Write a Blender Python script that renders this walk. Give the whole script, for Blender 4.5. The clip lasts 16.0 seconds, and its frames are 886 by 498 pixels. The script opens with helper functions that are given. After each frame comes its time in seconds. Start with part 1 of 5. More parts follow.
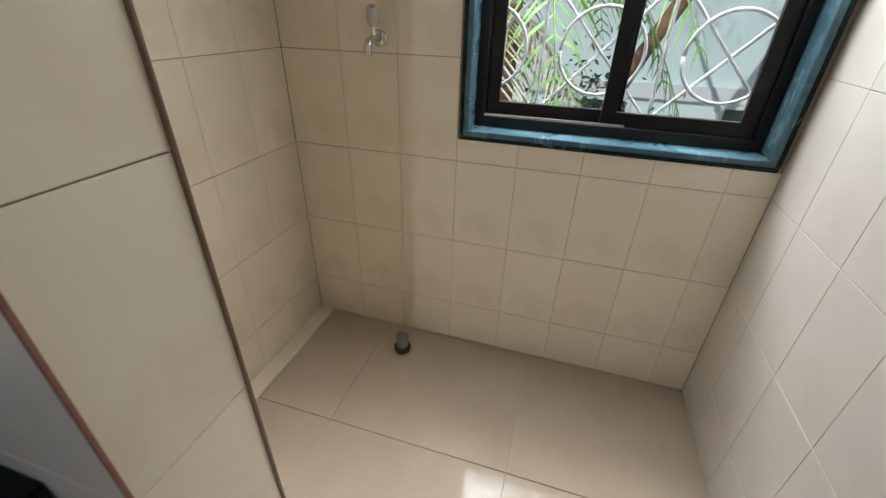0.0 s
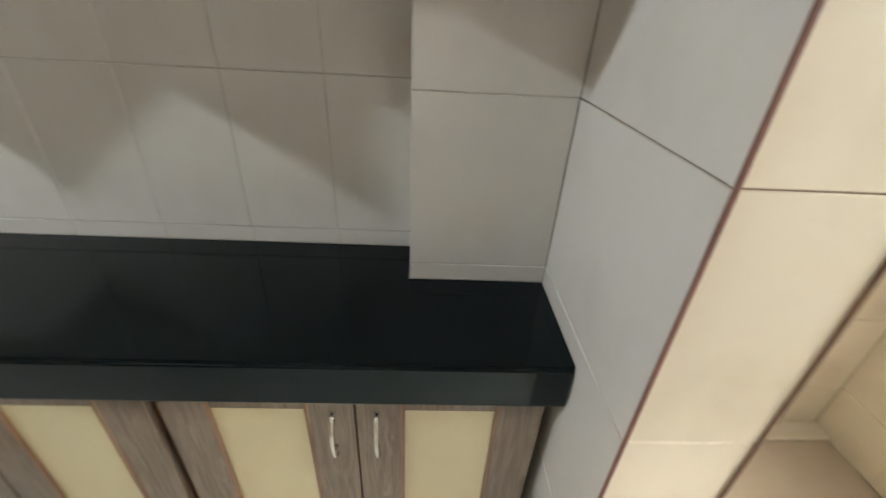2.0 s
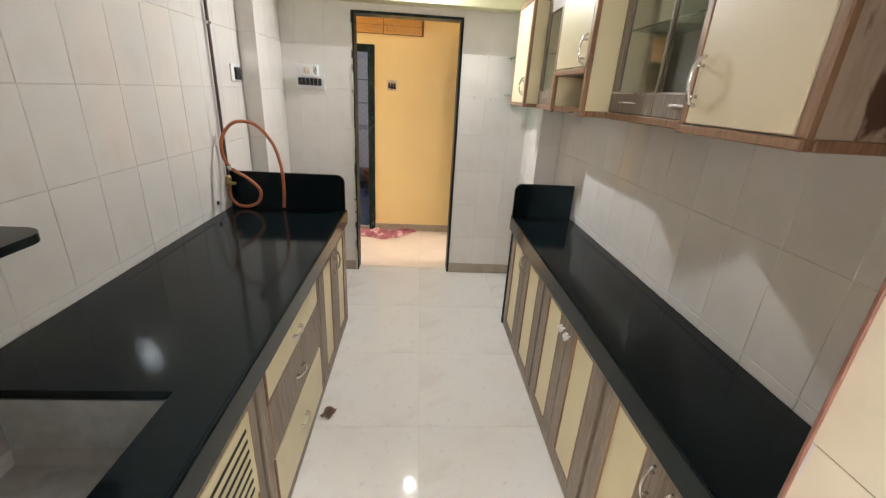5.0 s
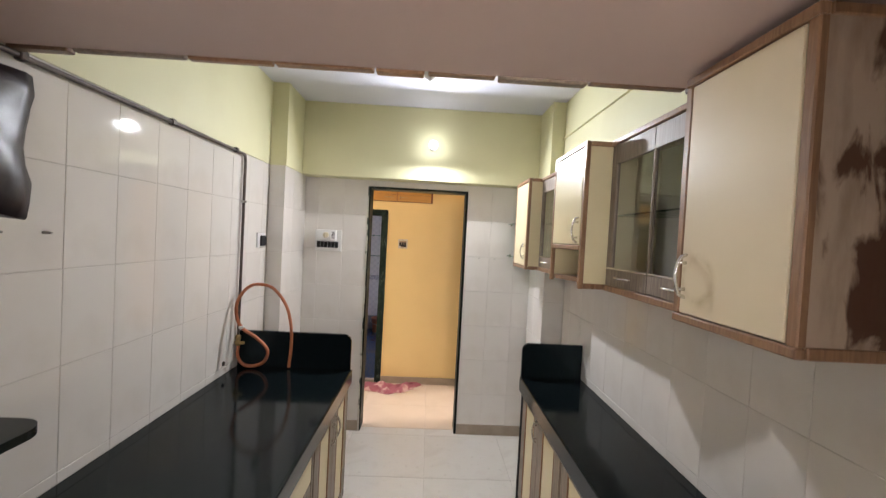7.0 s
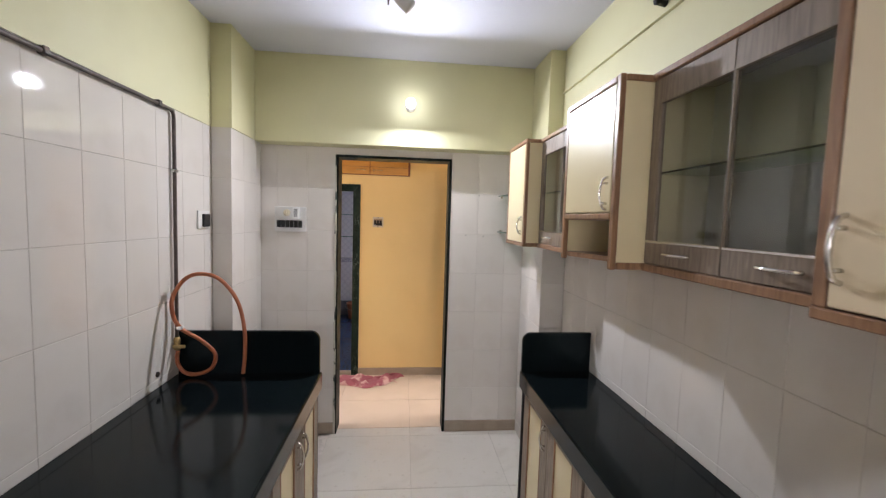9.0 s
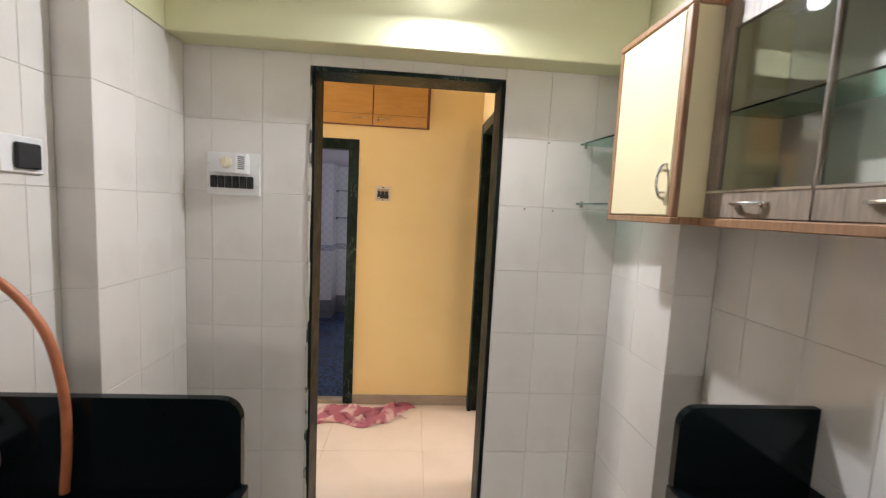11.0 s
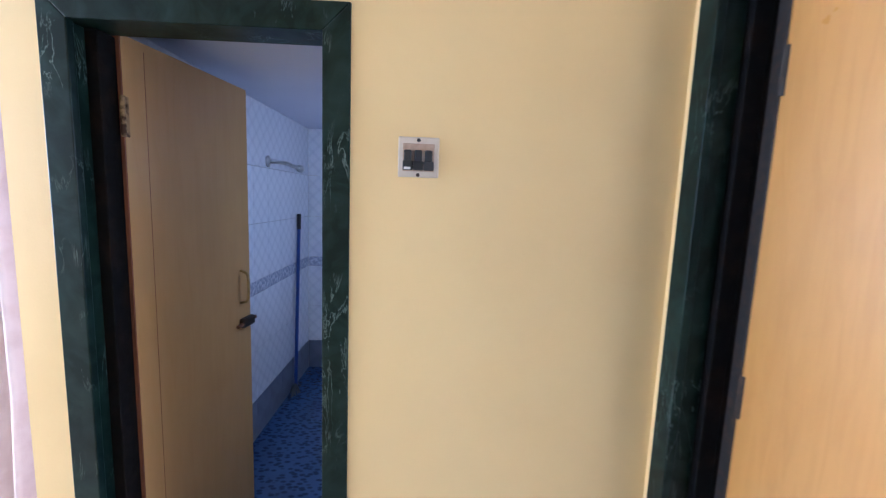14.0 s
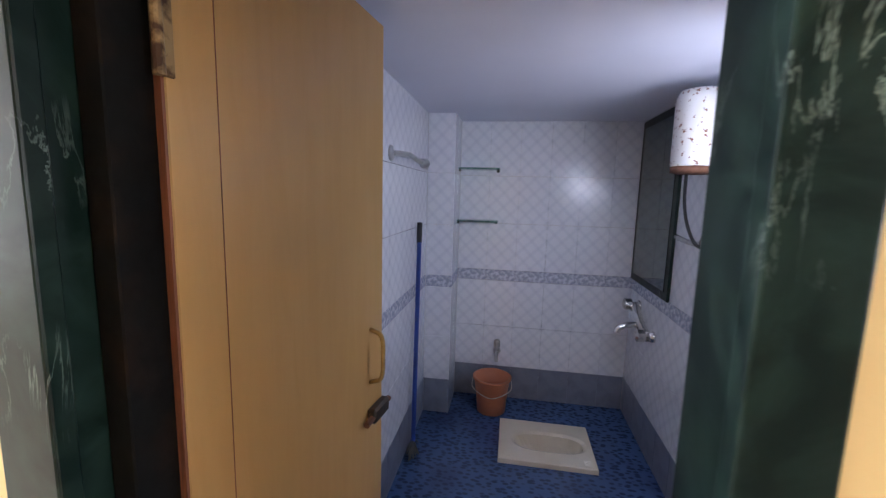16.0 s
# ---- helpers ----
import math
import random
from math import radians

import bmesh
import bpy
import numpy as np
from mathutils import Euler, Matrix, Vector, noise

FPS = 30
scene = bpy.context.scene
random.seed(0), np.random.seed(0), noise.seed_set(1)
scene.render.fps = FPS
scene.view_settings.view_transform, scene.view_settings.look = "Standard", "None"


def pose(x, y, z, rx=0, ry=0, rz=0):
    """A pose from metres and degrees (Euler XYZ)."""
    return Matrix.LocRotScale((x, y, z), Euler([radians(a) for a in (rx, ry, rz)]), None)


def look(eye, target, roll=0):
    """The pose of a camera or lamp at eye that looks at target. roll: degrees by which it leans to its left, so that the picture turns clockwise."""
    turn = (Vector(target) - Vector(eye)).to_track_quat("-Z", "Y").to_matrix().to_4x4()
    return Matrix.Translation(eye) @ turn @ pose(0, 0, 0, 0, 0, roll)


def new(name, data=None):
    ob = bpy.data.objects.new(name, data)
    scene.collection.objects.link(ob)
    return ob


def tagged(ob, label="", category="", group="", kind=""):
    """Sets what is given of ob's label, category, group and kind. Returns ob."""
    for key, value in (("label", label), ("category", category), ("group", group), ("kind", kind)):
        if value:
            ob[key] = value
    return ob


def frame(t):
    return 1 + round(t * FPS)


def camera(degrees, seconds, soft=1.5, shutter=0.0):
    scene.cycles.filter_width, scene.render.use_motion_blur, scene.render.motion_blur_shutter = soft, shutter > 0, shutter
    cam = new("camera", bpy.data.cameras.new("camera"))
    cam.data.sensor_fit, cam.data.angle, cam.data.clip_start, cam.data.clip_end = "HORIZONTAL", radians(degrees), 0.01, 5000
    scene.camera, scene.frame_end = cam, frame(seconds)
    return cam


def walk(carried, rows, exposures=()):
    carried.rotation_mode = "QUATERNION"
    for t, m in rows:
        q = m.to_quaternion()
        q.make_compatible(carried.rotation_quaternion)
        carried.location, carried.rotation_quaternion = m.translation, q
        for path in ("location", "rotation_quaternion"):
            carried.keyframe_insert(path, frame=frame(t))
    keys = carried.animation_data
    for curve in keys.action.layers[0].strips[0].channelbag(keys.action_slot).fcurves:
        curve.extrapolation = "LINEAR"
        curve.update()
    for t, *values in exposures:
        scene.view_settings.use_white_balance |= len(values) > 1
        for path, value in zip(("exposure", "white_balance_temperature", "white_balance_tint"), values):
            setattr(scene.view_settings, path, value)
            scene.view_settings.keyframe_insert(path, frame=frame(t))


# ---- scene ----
cam = camera(94.8, 16.0, soft=1.25, shutter=0.25)
PATH = [
    (0, (0.593, -2.93, 1.309), (1.082, -4.585, 0.298), 1.6),
    (0.5, (0.557, -2.857, 1.298), (1.218, -4.393, 0.2), 0.4),
    (1, (0.567, -2.833, 1.302), (1.666, -4.122, 0.24), 0.4),
    (1.5, (0.59, -2.798, 1.31), (2.163, -3.553, 0.333), 1.5),
    (2, (0.657, -2.805, 1.297), (2.38, -2.895, 0.286), 3.3),
    (2.5, (0.680, -2.866, 1.337), (2.253, -2.113, 0.357), 2.8),
    (3, (0.58, -3.031, 1.447), (1.681, -1.641, 0.522), 2.5),
    (3.5, (0.547, -3.162, 1.469), (1.297, -1.494, 0.66), 2.2),
    (4, (0.521, -3.316, 1.495), (0.973, -1.551, 0.669), 2.4),
    (6.5, (0.503, -3.42, 1.601), (0.533, -1.438, 1.336), 3.5),
    (7, (0.508, -3.407, 1.648), (0.576, -1.409, 1.597), 3.0),
    (7.5, (0.498, -3.403, 1.682), (0.634, -1.41, 1.792), 2.6),
    (8, (0.477, -3.367, 1.675), (0.695, -1.382, 1.781), 2.3),
    (8.5, (0.465, -3.238, 1.628), (0.735, -1.257, 1.566), 2.0),
    (9, (0.478, -2.984, 1.615), (0.668, -0.998, 1.469), 1.7),
    (11.5, (0.396, -1.472, 1.471), (0.547, 0.51, 1.249), 2.9),
    (12, (0.358, -1.12, 1.477), (0.55, 0.855, 1.226), 1.9),
    (12.5, (0.36, -0.792, 1.481), (0.523, 1.185, 1.225), 2.0),
    (13, (0.307, -0.489, 1.479), (0.475, 1.488, 1.226), 2.3),
    (13.5, (0.248, -0.194, 1.486), (0.482, 1.774, 1.217), 2.2),
    (14, (0.251, 0.066, 1.465), (0.313, 2.05, 1.216), 2.2),
    (14.5, (0.229, 0.296, 1.488), (0.113, 2.281, 1.28), 2.7),
    (15, (0.123, 0.51, 1.481), (-0.051, 2.494, 1.294), 3.4),
    (15.5, (-0.09, 0.695, 1.474), (-0.337, 2.659, 1.193), 2.1),
    (16, (-0.207, 0.825, 1.475), (-0.528, 2.781, 1.204), 1.5),
]
EXPOSURES = [(0.0, -1.2, 6000, 10), (0.6, -1.05, 6000, 9), (1.2, -0.65, 6300, 9), (1.6, -0.3, 6400, 8), (2.0, -0.02, 6200, 6), (2.5, 0.33, 6300, 6), (3.0, 0.26, 6400, 8),
             (4.0, 0.14, 6500, 9), (6.5, -0.12, 6400, 16), (8.0, -0.22, 6300, 14), (9.0, -0.33, 6200, 18), (11.5, -0.2, 6400, 14), (12.0, -0.28, 6500, 14), (12.5, -0.2, 6600, 11), (13.0, 0.1, 5900, 6), (13.6, 0.1, 4600, 11),
             (14.5, 0.1, 4400, 15), (15.0, -0.1, 4500, 16), (15.5, 0.05, 4500, 15), (16.0, 0.4, 5500, 14)]
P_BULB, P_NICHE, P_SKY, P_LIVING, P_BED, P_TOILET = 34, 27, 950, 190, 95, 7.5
walk(cam, [(t, look(e, g, r)) for t, e, g, r in PATH], EXPOSURES)

# ---- light ----
world = bpy.data.worlds.new("sky_world")
scene.world = world
world.use_nodes = True
sky = world.node_tree.nodes.new("ShaderNodeTexSky")
sky.sky_type, sky.sun_disc = "NISHITA", False
sky.sun_elevation, sky.sun_rotation = radians(36), radians(22)
world.node_tree.links.new(sky.outputs["Color"], world.node_tree.nodes["Background"].inputs["Color"])
world.node_tree.nodes["Background"].inputs["Strength"].default_value = 0.15


def lamp(name, kind, place, target, power, colour, size=0.1, size_y=None):
    data = bpy.data.lights.new(name, kind)
    data.energy, data.color = power, colour
    if kind == "AREA":
        data.size = size
        if size_y:
            data.shape, data.size_y = "RECTANGLE", size_y
    elif kind == "SUN":
        data.angle = size
    else:
        data.shadow_soft_size = size
    ob = new(name, data)
    ob.matrix_world = look(place, target)
    return ob


lamp("sun", "SUN", (3.5, 8.5, 6.8), (0, 0, 0), 5.0, (1.0, 0.96, 0.9), radians(0.6))
bulb_lamp = lamp("bulb_light", "AREA", (0.525, -0.25, 2.372), (0.525, -1.25, 1.56), P_BULB, (0.93, 0.97, 1.0), 0.07)
bulb_lamp.data.shape = "DISK"
lamp("niche_window_light", "AREA", (0.47, -4.47, 1.74), (0.47, -3.6, 1.0), P_NICHE, (1.0, 0.96, 0.92), 0.84, 0.42)
lamp("niche_sky_light", "AREA", (0.47, -6.0, 3.75), (0.5, -3.7, 0.0), P_SKY, (1.0, 0.97, 0.93), 3.4, 1.1)
lamp("living_window_light", "AREA", (-4.0, 1.0, 1.5), (0.0, 0.8, 1.2), P_LIVING, (1.0, 0.97, 0.92), 1.5, 1.4)
# Fill lamp, added behind an unseen opening to brighten the open bedroom door.
lamp("bedroom_fill_light", "AREA", (3.38, 0.75, 1.45), (1.3, 0.8, 1.2), P_BED, (1.0, 0.95, 0.86), 1.0, 1.2)
# Fill lamp in an unseen opening, added to brighten the toilet.
lamp("toilet_fill_light", "AREA", (0.67, 1.95, 1.62), (0.05, 3.4, 0.8), P_TOILET, (0.95, 0.945, 1.0), 0.5, 0.3)


# ---- materials ----
def srgb(r, g, b):
    return tuple(((c / 12.92) if c <= 0.04045 else ((c + 0.055) / 1.055) ** 2.4) for c in (r, g, b))


class Mat:
    """A node material with a small set of procedural layers."""

    def __init__(self, name, colour, rough=0.5, metal=0.0, coat=0.0):
        self.m = bpy.data.materials.new(name)
        self.m.use_nodes = True
        self.t = self.m.node_tree
        self.b = self.t.nodes["Principled BSDF"]
        self.b.inputs["Base Color"].default_value = (*colour, 1)
        self.b.inputs["Roughness"].default_value = rough
        self.b.inputs["Metallic"].default_value = metal
        self.b.inputs["Coat Weight"].default_value = coat
        self.colour_out = None
        self.height = None
        self.rough = rough
        self.coord = self.t.nodes.new("ShaderNodeTexCoord").outputs["Object"]
        self.base = colour

    def node(self, kind, **props):
        n = self.t.nodes.new(kind)
        for key, value in props.items():
            n.inputs[key].default_value = value
        return n

    def mapped(self, stretch):
        n = self.t.nodes.new("ShaderNodeMapping")
        n.inputs["Scale"].default_value = stretch
        self.t.links.new(self.coord, n.inputs["Vector"])
        return n.outputs["Vector"]

    def noise(self, scale, detail=4, stretch=(1, 1, 1), distortion=0.0):
        n = self.node("ShaderNodeTexNoise", Scale=scale, Detail=detail, Distortion=distortion)
        self.t.links.new(self.mapped(stretch), n.inputs["Vector"])
        return n.outputs["Fac"]

    def ramp(self, fac, lo, hi):
        n = self.t.nodes.new("ShaderNodeMapRange")
        n.inputs["From Min"].default_value, n.inputs["From Max"].default_value = lo, hi
        self.t.links.new(fac, n.inputs["Value"])
        return n.outputs["Result"]

    def layer(self, fac, colour):
        mix = self.t.nodes.new("ShaderNodeMix")
        mix.data_type = "RGBA"
        if self.colour_out is None:
            mix.inputs["A"].default_value = (*self.base, 1)
        else:
            self.t.links.new(self.colour_out, mix.inputs["A"])
        mix.inputs["B"].default_value = (*colour, 1)
        self.t.links.new(fac, mix.inputs["Factor"])
        self.colour_out = mix.outputs["Result"]
        self.t.links.new(self.colour_out, self.b.inputs["Base Color"])
        return self

    def random(self, lo=0.0, hi=1.0):
        info = self.t.nodes.new("ShaderNodeObjectInfo")
        n = self.t.nodes.new("ShaderNodeMapRange")
        n.inputs["To Min"].default_value, n.inputs["To Max"].default_value = lo, hi
        self.t.links.new(info.outputs["Random"], n.inputs["Value"])
        return n.outputs["Result"]

    def bump(self, fac, strength=0.1, distance=0.002):
        n = self.t.nodes.new("ShaderNodeBump")
        n.inputs["Strength"].default_value, n.inputs["Distance"].default_value = strength, distance
        self.t.links.new(fac, n.inputs["Height"])
        if self.height is not None:
            self.t.links.new(self.height, n.inputs["Normal"])
        self.height = n.outputs["Normal"]
        self.t.links.new(self.height, self.b.inputs["Normal"])
        return self

    def roughness(self, fac, lo, hi):
        n = self.t.nodes.new("ShaderNodeMapRange")
        n.inputs["To Min"].default_value, n.inputs["To Max"].default_value = lo, hi
        self.t.links.new(fac, n.inputs["Value"])
        self.t.links.new(n.outputs["Result"], self.b.inputs["Roughness"])
        return self


def mottled(name, colour, dark, rough, scale=6, amount=(0.45, 0.8), fine=120, bump=0.08, metal=0.0, coat=0.0):
    m = Mat(name, colour, rough, metal, coat)
    m.layer(m.ramp(m.noise(scale, 5), *amount), dark)
    m.bump(m.noise(fine, 3), bump)
    m.roughness(m.noise(scale * 2.3, 3), rough * 0.8, min(1, rough * 1.25))
    return m.m


def wood(name, colour, dark, rough=0.45, axis=(14, 14, 1.2), coat=0.1):
    m = Mat(name, colour, rough, 0, coat)
    grain = m.noise(5, 6, axis, 1.2)
    m.layer(m.ramp(grain, 0.4, 0.72), dark)
    m.layer(m.ramp(m.noise(1.8, 3), 0.55, 0.95), tuple(c * 0.75 for c in dark))
    m.bump(grain, 0.12, 0.001)
    m.roughness(m.noise(7, 3), rough * 0.8, rough * 1.25)
    return m.m


def tile_material(name, colour, tint, stain, rough):
    m = Mat(name, colour, rough)
    m.layer(m.random(0.0, 0.55), tint)
    m.layer(m.ramp(m.noise(5, 4), 0.52, 0.95), stain)
    m.bump(m.noise(7, 2), 0.035, 0.004)
    m.roughness(m.noise(14, 3), rough * 0.75, rough * 1.4)
    return m.m


def marble(name, base, vein, cloud, rough=0.22, width=0.016, gloss=0.3):
    m = Mat(name, base, rough)
    m.layer(m.ramp(m.noise(9, 6, (1, 1, 1), 1.5), 0.4, 0.75), cloud)
    n = m.node("ShaderNodeTexNoise", Scale=11.0, Detail=12, Distortion=0.7, Roughness=0.62)
    slant = m.t.nodes.new("ShaderNodeMapping")
    slant.inputs["Rotation"].default_value = (radians(35), radians(28), 0)
    slant.inputs["Scale"].default_value = (1.6, 1.6, 0.45)
    m.t.links.new(m.coord, slant.inputs["Vector"])
    m.t.links.new(slant.outputs["Vector"], n.inputs["Vector"])
    band = m.t.nodes.new("ShaderNodeMath")
    band.operation = "SUBTRACT"
    band.inputs[1].default_value = 0.53
    m.t.links.new(n.outputs["Fac"], band.inputs[0])
    ab = m.t.nodes.new("ShaderNodeMath")
    ab.operation = "ABSOLUTE"
    m.t.links.new(band.outputs[0], ab.inputs[0])
    thin = m.t.nodes.new("ShaderNodeMapRange")
    thin.inputs["From Min"].default_value, thin.inputs["From Max"].default_value = width, 0.0
    m.t.links.new(ab.outputs[0], thin.inputs["Value"])
    patch = m.ramp(m.noise(4.2, 4), 0.53, 0.66)
    both = m.t.nodes.new("ShaderNodeMath")
    both.operation = "MULTIPLY"
    m.t.links.new(thin.outputs["Result"], both.inputs[0])
    m.t.links.new(patch, both.inputs[1])
    m.layer(both.outputs[0], vein)
    m.bump(m.noise(60, 3), 0.05)
    m.b.inputs["Specular IOR Level"].default_value = gloss
    m.roughness(m.noise(12, 3), rough * 0.7, rough * 1.6)
    return m.m


TILE = tile_material("white_glazed_tile", (0.725, 0.685, 0.635), (0.675, 0.635, 0.585), (0.63, 0.58, 0.52), 0.035)
# Copy of the white tile with the wash area's warm light put into its colour.
WARM_TILE = tile_material("warm_lit_glazed_tile", (0.77, 0.69, 0.55), (0.72, 0.635, 0.49), (0.62, 0.525, 0.39), 0.16)
BATH = tile_material("pale_bath_tile", (0.74, 0.75, 0.80), (0.66, 0.68, 0.75), (0.60, 0.61, 0.68), 0.2)
BATH_DECOR = Mat("pale_diamond_bath_tile", (0.74, 0.75, 0.80), 0.2)
BATH_DECOR.layer(BATH_DECOR.random(0.0, 0.35), (0.68, 0.70, 0.76))
for turn in (45, -45):
    w = BATH_DECOR.node("ShaderNodeTexWave", Scale=4.6, Distortion=0.3)
    mp = BATH_DECOR.t.nodes.new("ShaderNodeMapping")
    mp.inputs["Rotation"].default_value = (0, 0, radians(turn))
    BATH_DECOR.t.links.new(BATH_DECOR.coord, mp.inputs["Vector"])
    BATH_DECOR.t.links.new(mp.outputs["Vector"], w.inputs["Vector"])
    BATH_DECOR.layer(BATH_DECOR.ramp(w.outputs["Fac"], 0.6, 2.1), (0.50, 0.52, 0.60))
    BATH_DECOR.bump(w.outputs["Fac"], 0.1, 0.002)
BATH_DECOR = BATH_DECOR.m
NICHE_FLOOR = mottled("beige_vitrified_tile", (0.47, 0.39, 0.30), (0.40, 0.33, 0.25), 0.035, 3, (0.45, 0.85), 100, 0.008)
NICHE_FLOOR.node_tree.nodes["Principled BSDF"].inputs["Specular IOR Level"].default_value = 0.5
LINER = mottled("grey_laminate", (0.58, 0.54, 0.46), (0.50, 0.46, 0.39), 0.4, 4)
BORDER = mottled("grey_border_tile", (0.34, 0.36, 0.46), (0.58, 0.60, 0.70), 0.25, 40, (0.45, 0.6), 70)
DADO = mottled("grey_dado_tile", (0.20, 0.22, 0.28), (0.13, 0.14, 0.18), 0.3, 9)
GROUT = mottled("grout", (0.62, 0.575, 0.52), (0.46, 0.42, 0.37), 0.9, 30)
GROUT_BEIGE = mottled("beige_grout", (0.27, 0.20, 0.14), (0.19, 0.14, 0.095), 0.9, 30)
PLASTER = mottled("pale_yellow_paint", (0.71, 0.685, 0.43), (0.66, 0.63, 0.385), 0.6, 3, (0.45, 0.85), 160, 0.12)
HALL = mottled("warm_yellow_paint", (0.79, 0.59, 0.27), (0.74, 0.54, 0.24), 0.55, 2.5, (0.45, 0.9), 160, 0.12)
LIVING = mottled("cream_paint", (0.80, 0.74, 0.60), (0.74, 0.67, 0.53), 0.6, 3, (0.4, 0.9), 160, 0.1)
MAUVE = mottled("mauve_paint", (0.42, 0.25, 0.25), (0.36, 0.2, 0.2), 0.5, 3, (0.4, 0.9), 160, 0.1)
CEIL = mottled("white_ceiling_paint", (0.70, 0.715, 0.82), (0.65, 0.66, 0.76), 0.8, 2, (0.45, 0.9), 120, 0.1)
LOFT_UNDER = mottled("pinkish_loft_board", (0.52, 0.40, 0.36), (0.45, 0.34, 0.31), 0.55, 2.2, (0.4, 0.9), 90, 0.08)
GRANITE = Mat("black_granite", (0.004, 0.0065, 0.0075), 0.12)
GRANITE.b.inputs["Specular Tint"].default_value = (0.72, 0.94, 1.0, 1)
GRANITE.b.inputs["Specular IOR Level"].default_value = 0.21
GRANITE.layer(GRANITE.ramp(GRANITE.noise(420, 2), 0.66, 0.85), (0.02, 0.03, 0.034))
GRANITE.layer(GRANITE.ramp(GRANITE.noise(4, 4), 0.55, 0.9), (0.008, 0.01, 0.012))
GRANITE.roughness(GRANITE.noise(5, 4), 0.07, 0.15)
GRANITE = GRANITE.m
FLOOR_TILE = Mat("cream_vitrified_tile", (0.66, 0.63, 0.57), 0.12)
FLOOR_TILE.layer(FLOOR_TILE.random(0, 0.4), (0.6, 0.57, 0.51))
FLOOR_TILE.layer(FLOOR_TILE.ramp(FLOOR_TILE.noise(2.5, 6, (1, 1, 1), 1.4), 0.5, 0.75), (0.56, 0.52, 0.46))
FLOOR_TILE.layer(FLOOR_TILE.ramp(FLOOR_TILE.noise(22, 5), 0.62, 0.8), (0.5, 0.46, 0.4))
FLOOR_TILE.roughness(FLOOR_TILE.noise(4, 4), 0.02, 0.06)
FLOOR_TILE = FLOOR_TILE.m
FLOOR_HALL = mottled("peach_floor_tile", (0.66, 0.54, 0.42), (0.58, 0.47, 0.36), 0.2, 3, (0.45, 0.85), 100, 0.03)
SKIRT = mottled("grey_brown_skirting", (0.36, 0.29, 0.22), (0.29, 0.23, 0.17), 0.35, 12, (0.4, 0.8))
GREEN = marble("green_marble", (0.004, 0.010, 0.008), (0.15, 0.19, 0.165), (0.017, 0.034, 0.027), 0.3, 0.015, 0.15)
JAMB = marble("dark_green_marble", (0.004, 0.007, 0.006), (0.05, 0.065, 0.055), (0.009, 0.014, 0.012), 0.4, 0.012, 0.12)
# Near-black colour for the posts that fill the black gaps at the doors.
BLACK_POST = mottled("near_black_post", (0.004, 0.004, 0.004), (0.016, 0.009, 0.006), 0.8, 18, (0.5, 0.85), 90, 0.3)
BLACK_POST.node_tree.nodes["Principled BSDF"].inputs["Specular IOR Level"].default_value = 0.1
TEAL = marble("teal_marble", (0.05, 0.11, 0.14), (0.3, 0.4, 0.42), (0.10, 0.19, 0.23), 0.2)
BLUE_FLOOR = Mat("blue_pebble_tile", (0.014, 0.030, 0.085), 0.2)
vor = BLUE_FLOOR.node("ShaderNodeTexVoronoi", Scale=26.0, Randomness=0.9)
BLUE_FLOOR.t.links.new(BLUE_FLOOR.mapped((1, 1.7, 1)), vor.inputs["Vector"])
BLUE_FLOOR.layer(BLUE_FLOOR.ramp(vor.outputs["Distance"], 0.30, 0.5), (0.055, 0.105, 0.24))
BLUE_FLOOR.layer(BLUE_FLOOR.ramp(BLUE_FLOOR.noise(3, 3), 0.5, 0.9), (0.02, 0.03, 0.09))
BLUE_FLOOR.bump(vor.outputs["Distance"], 0.2, 0.003)
BLUE_FLOOR = BLUE_FLOOR.m
BROWN = wood("brown_wood_edge", (0.20, 0.115, 0.065), (0.11, 0.06, 0.034), 0.4)
TRIM = wood("teak_trim", (0.30, 0.165, 0.085), (0.18, 0.09, 0.045), 0.38)
GREYWOOD = Mat("worn_grey_brown_laminate", (0.25, 0.195, 0.145), 0.5, 0, 0.1)
grain = GREYWOOD.noise(5, 6, (14, 14, 1.2), 1.2)
GREYWOOD.layer(GREYWOOD.ramp(grain, 0.4, 0.72), (0.15, 0.11, 0.08))
GREYWOOD.layer(GREYWOOD.ramp(GREYWOOD.noise(34, 6, (1.5, 1.5, 0.3), 0.5), 0.60, 0.80), (0.34, 0.28, 0.215))
GREYWOOD.layer(GREYWOOD.ramp(GREYWOOD.noise(3.2, 5), 0.62, 0.8), (0.11, 0.065, 0.04))
GREYWOOD.bump(grain, 0.15, 0.001)
GREYWOOD.roughness(GREYWOOD.noise(7, 3), 0.38, 0.62)
GREYWOOD = GREYWOOD.m
CREAM = mottled("cream_laminate", (0.70, 0.61, 0.38), (0.64, 0.54, 0.32), 0.32, 3, (0.45, 0.9), 200, 0.04)
WORN_CREAM = Mat("cream_laminate_worn_round_pull", (0.70, 0.60, 0.42), 0.34)
WORN_CREAM.layer(WORN_CREAM.ramp(WORN_CREAM.noise(3, 5), 0.45, 0.9), (0.64, 0.54, 0.32))
ring_at = WORN_CREAM.t.nodes.new("ShaderNodeVectorMath")
ring_at.operation = "DISTANCE"
ring_at.inputs[1].default_value = (1.140, -2.470, 1.580)
WORN_CREAM.t.links.new(WORN_CREAM.coord, ring_at.inputs[0])
ring_off = WORN_CREAM.t.nodes.new("ShaderNodeMath")
ring_off.operation = "SUBTRACT"
ring_off.inputs[1].default_value = 0.052
WORN_CREAM.t.links.new(ring_at.outputs["Value"], ring_off.inputs[0])
ring_abs = WORN_CREAM.t.nodes.new("ShaderNodeMath")
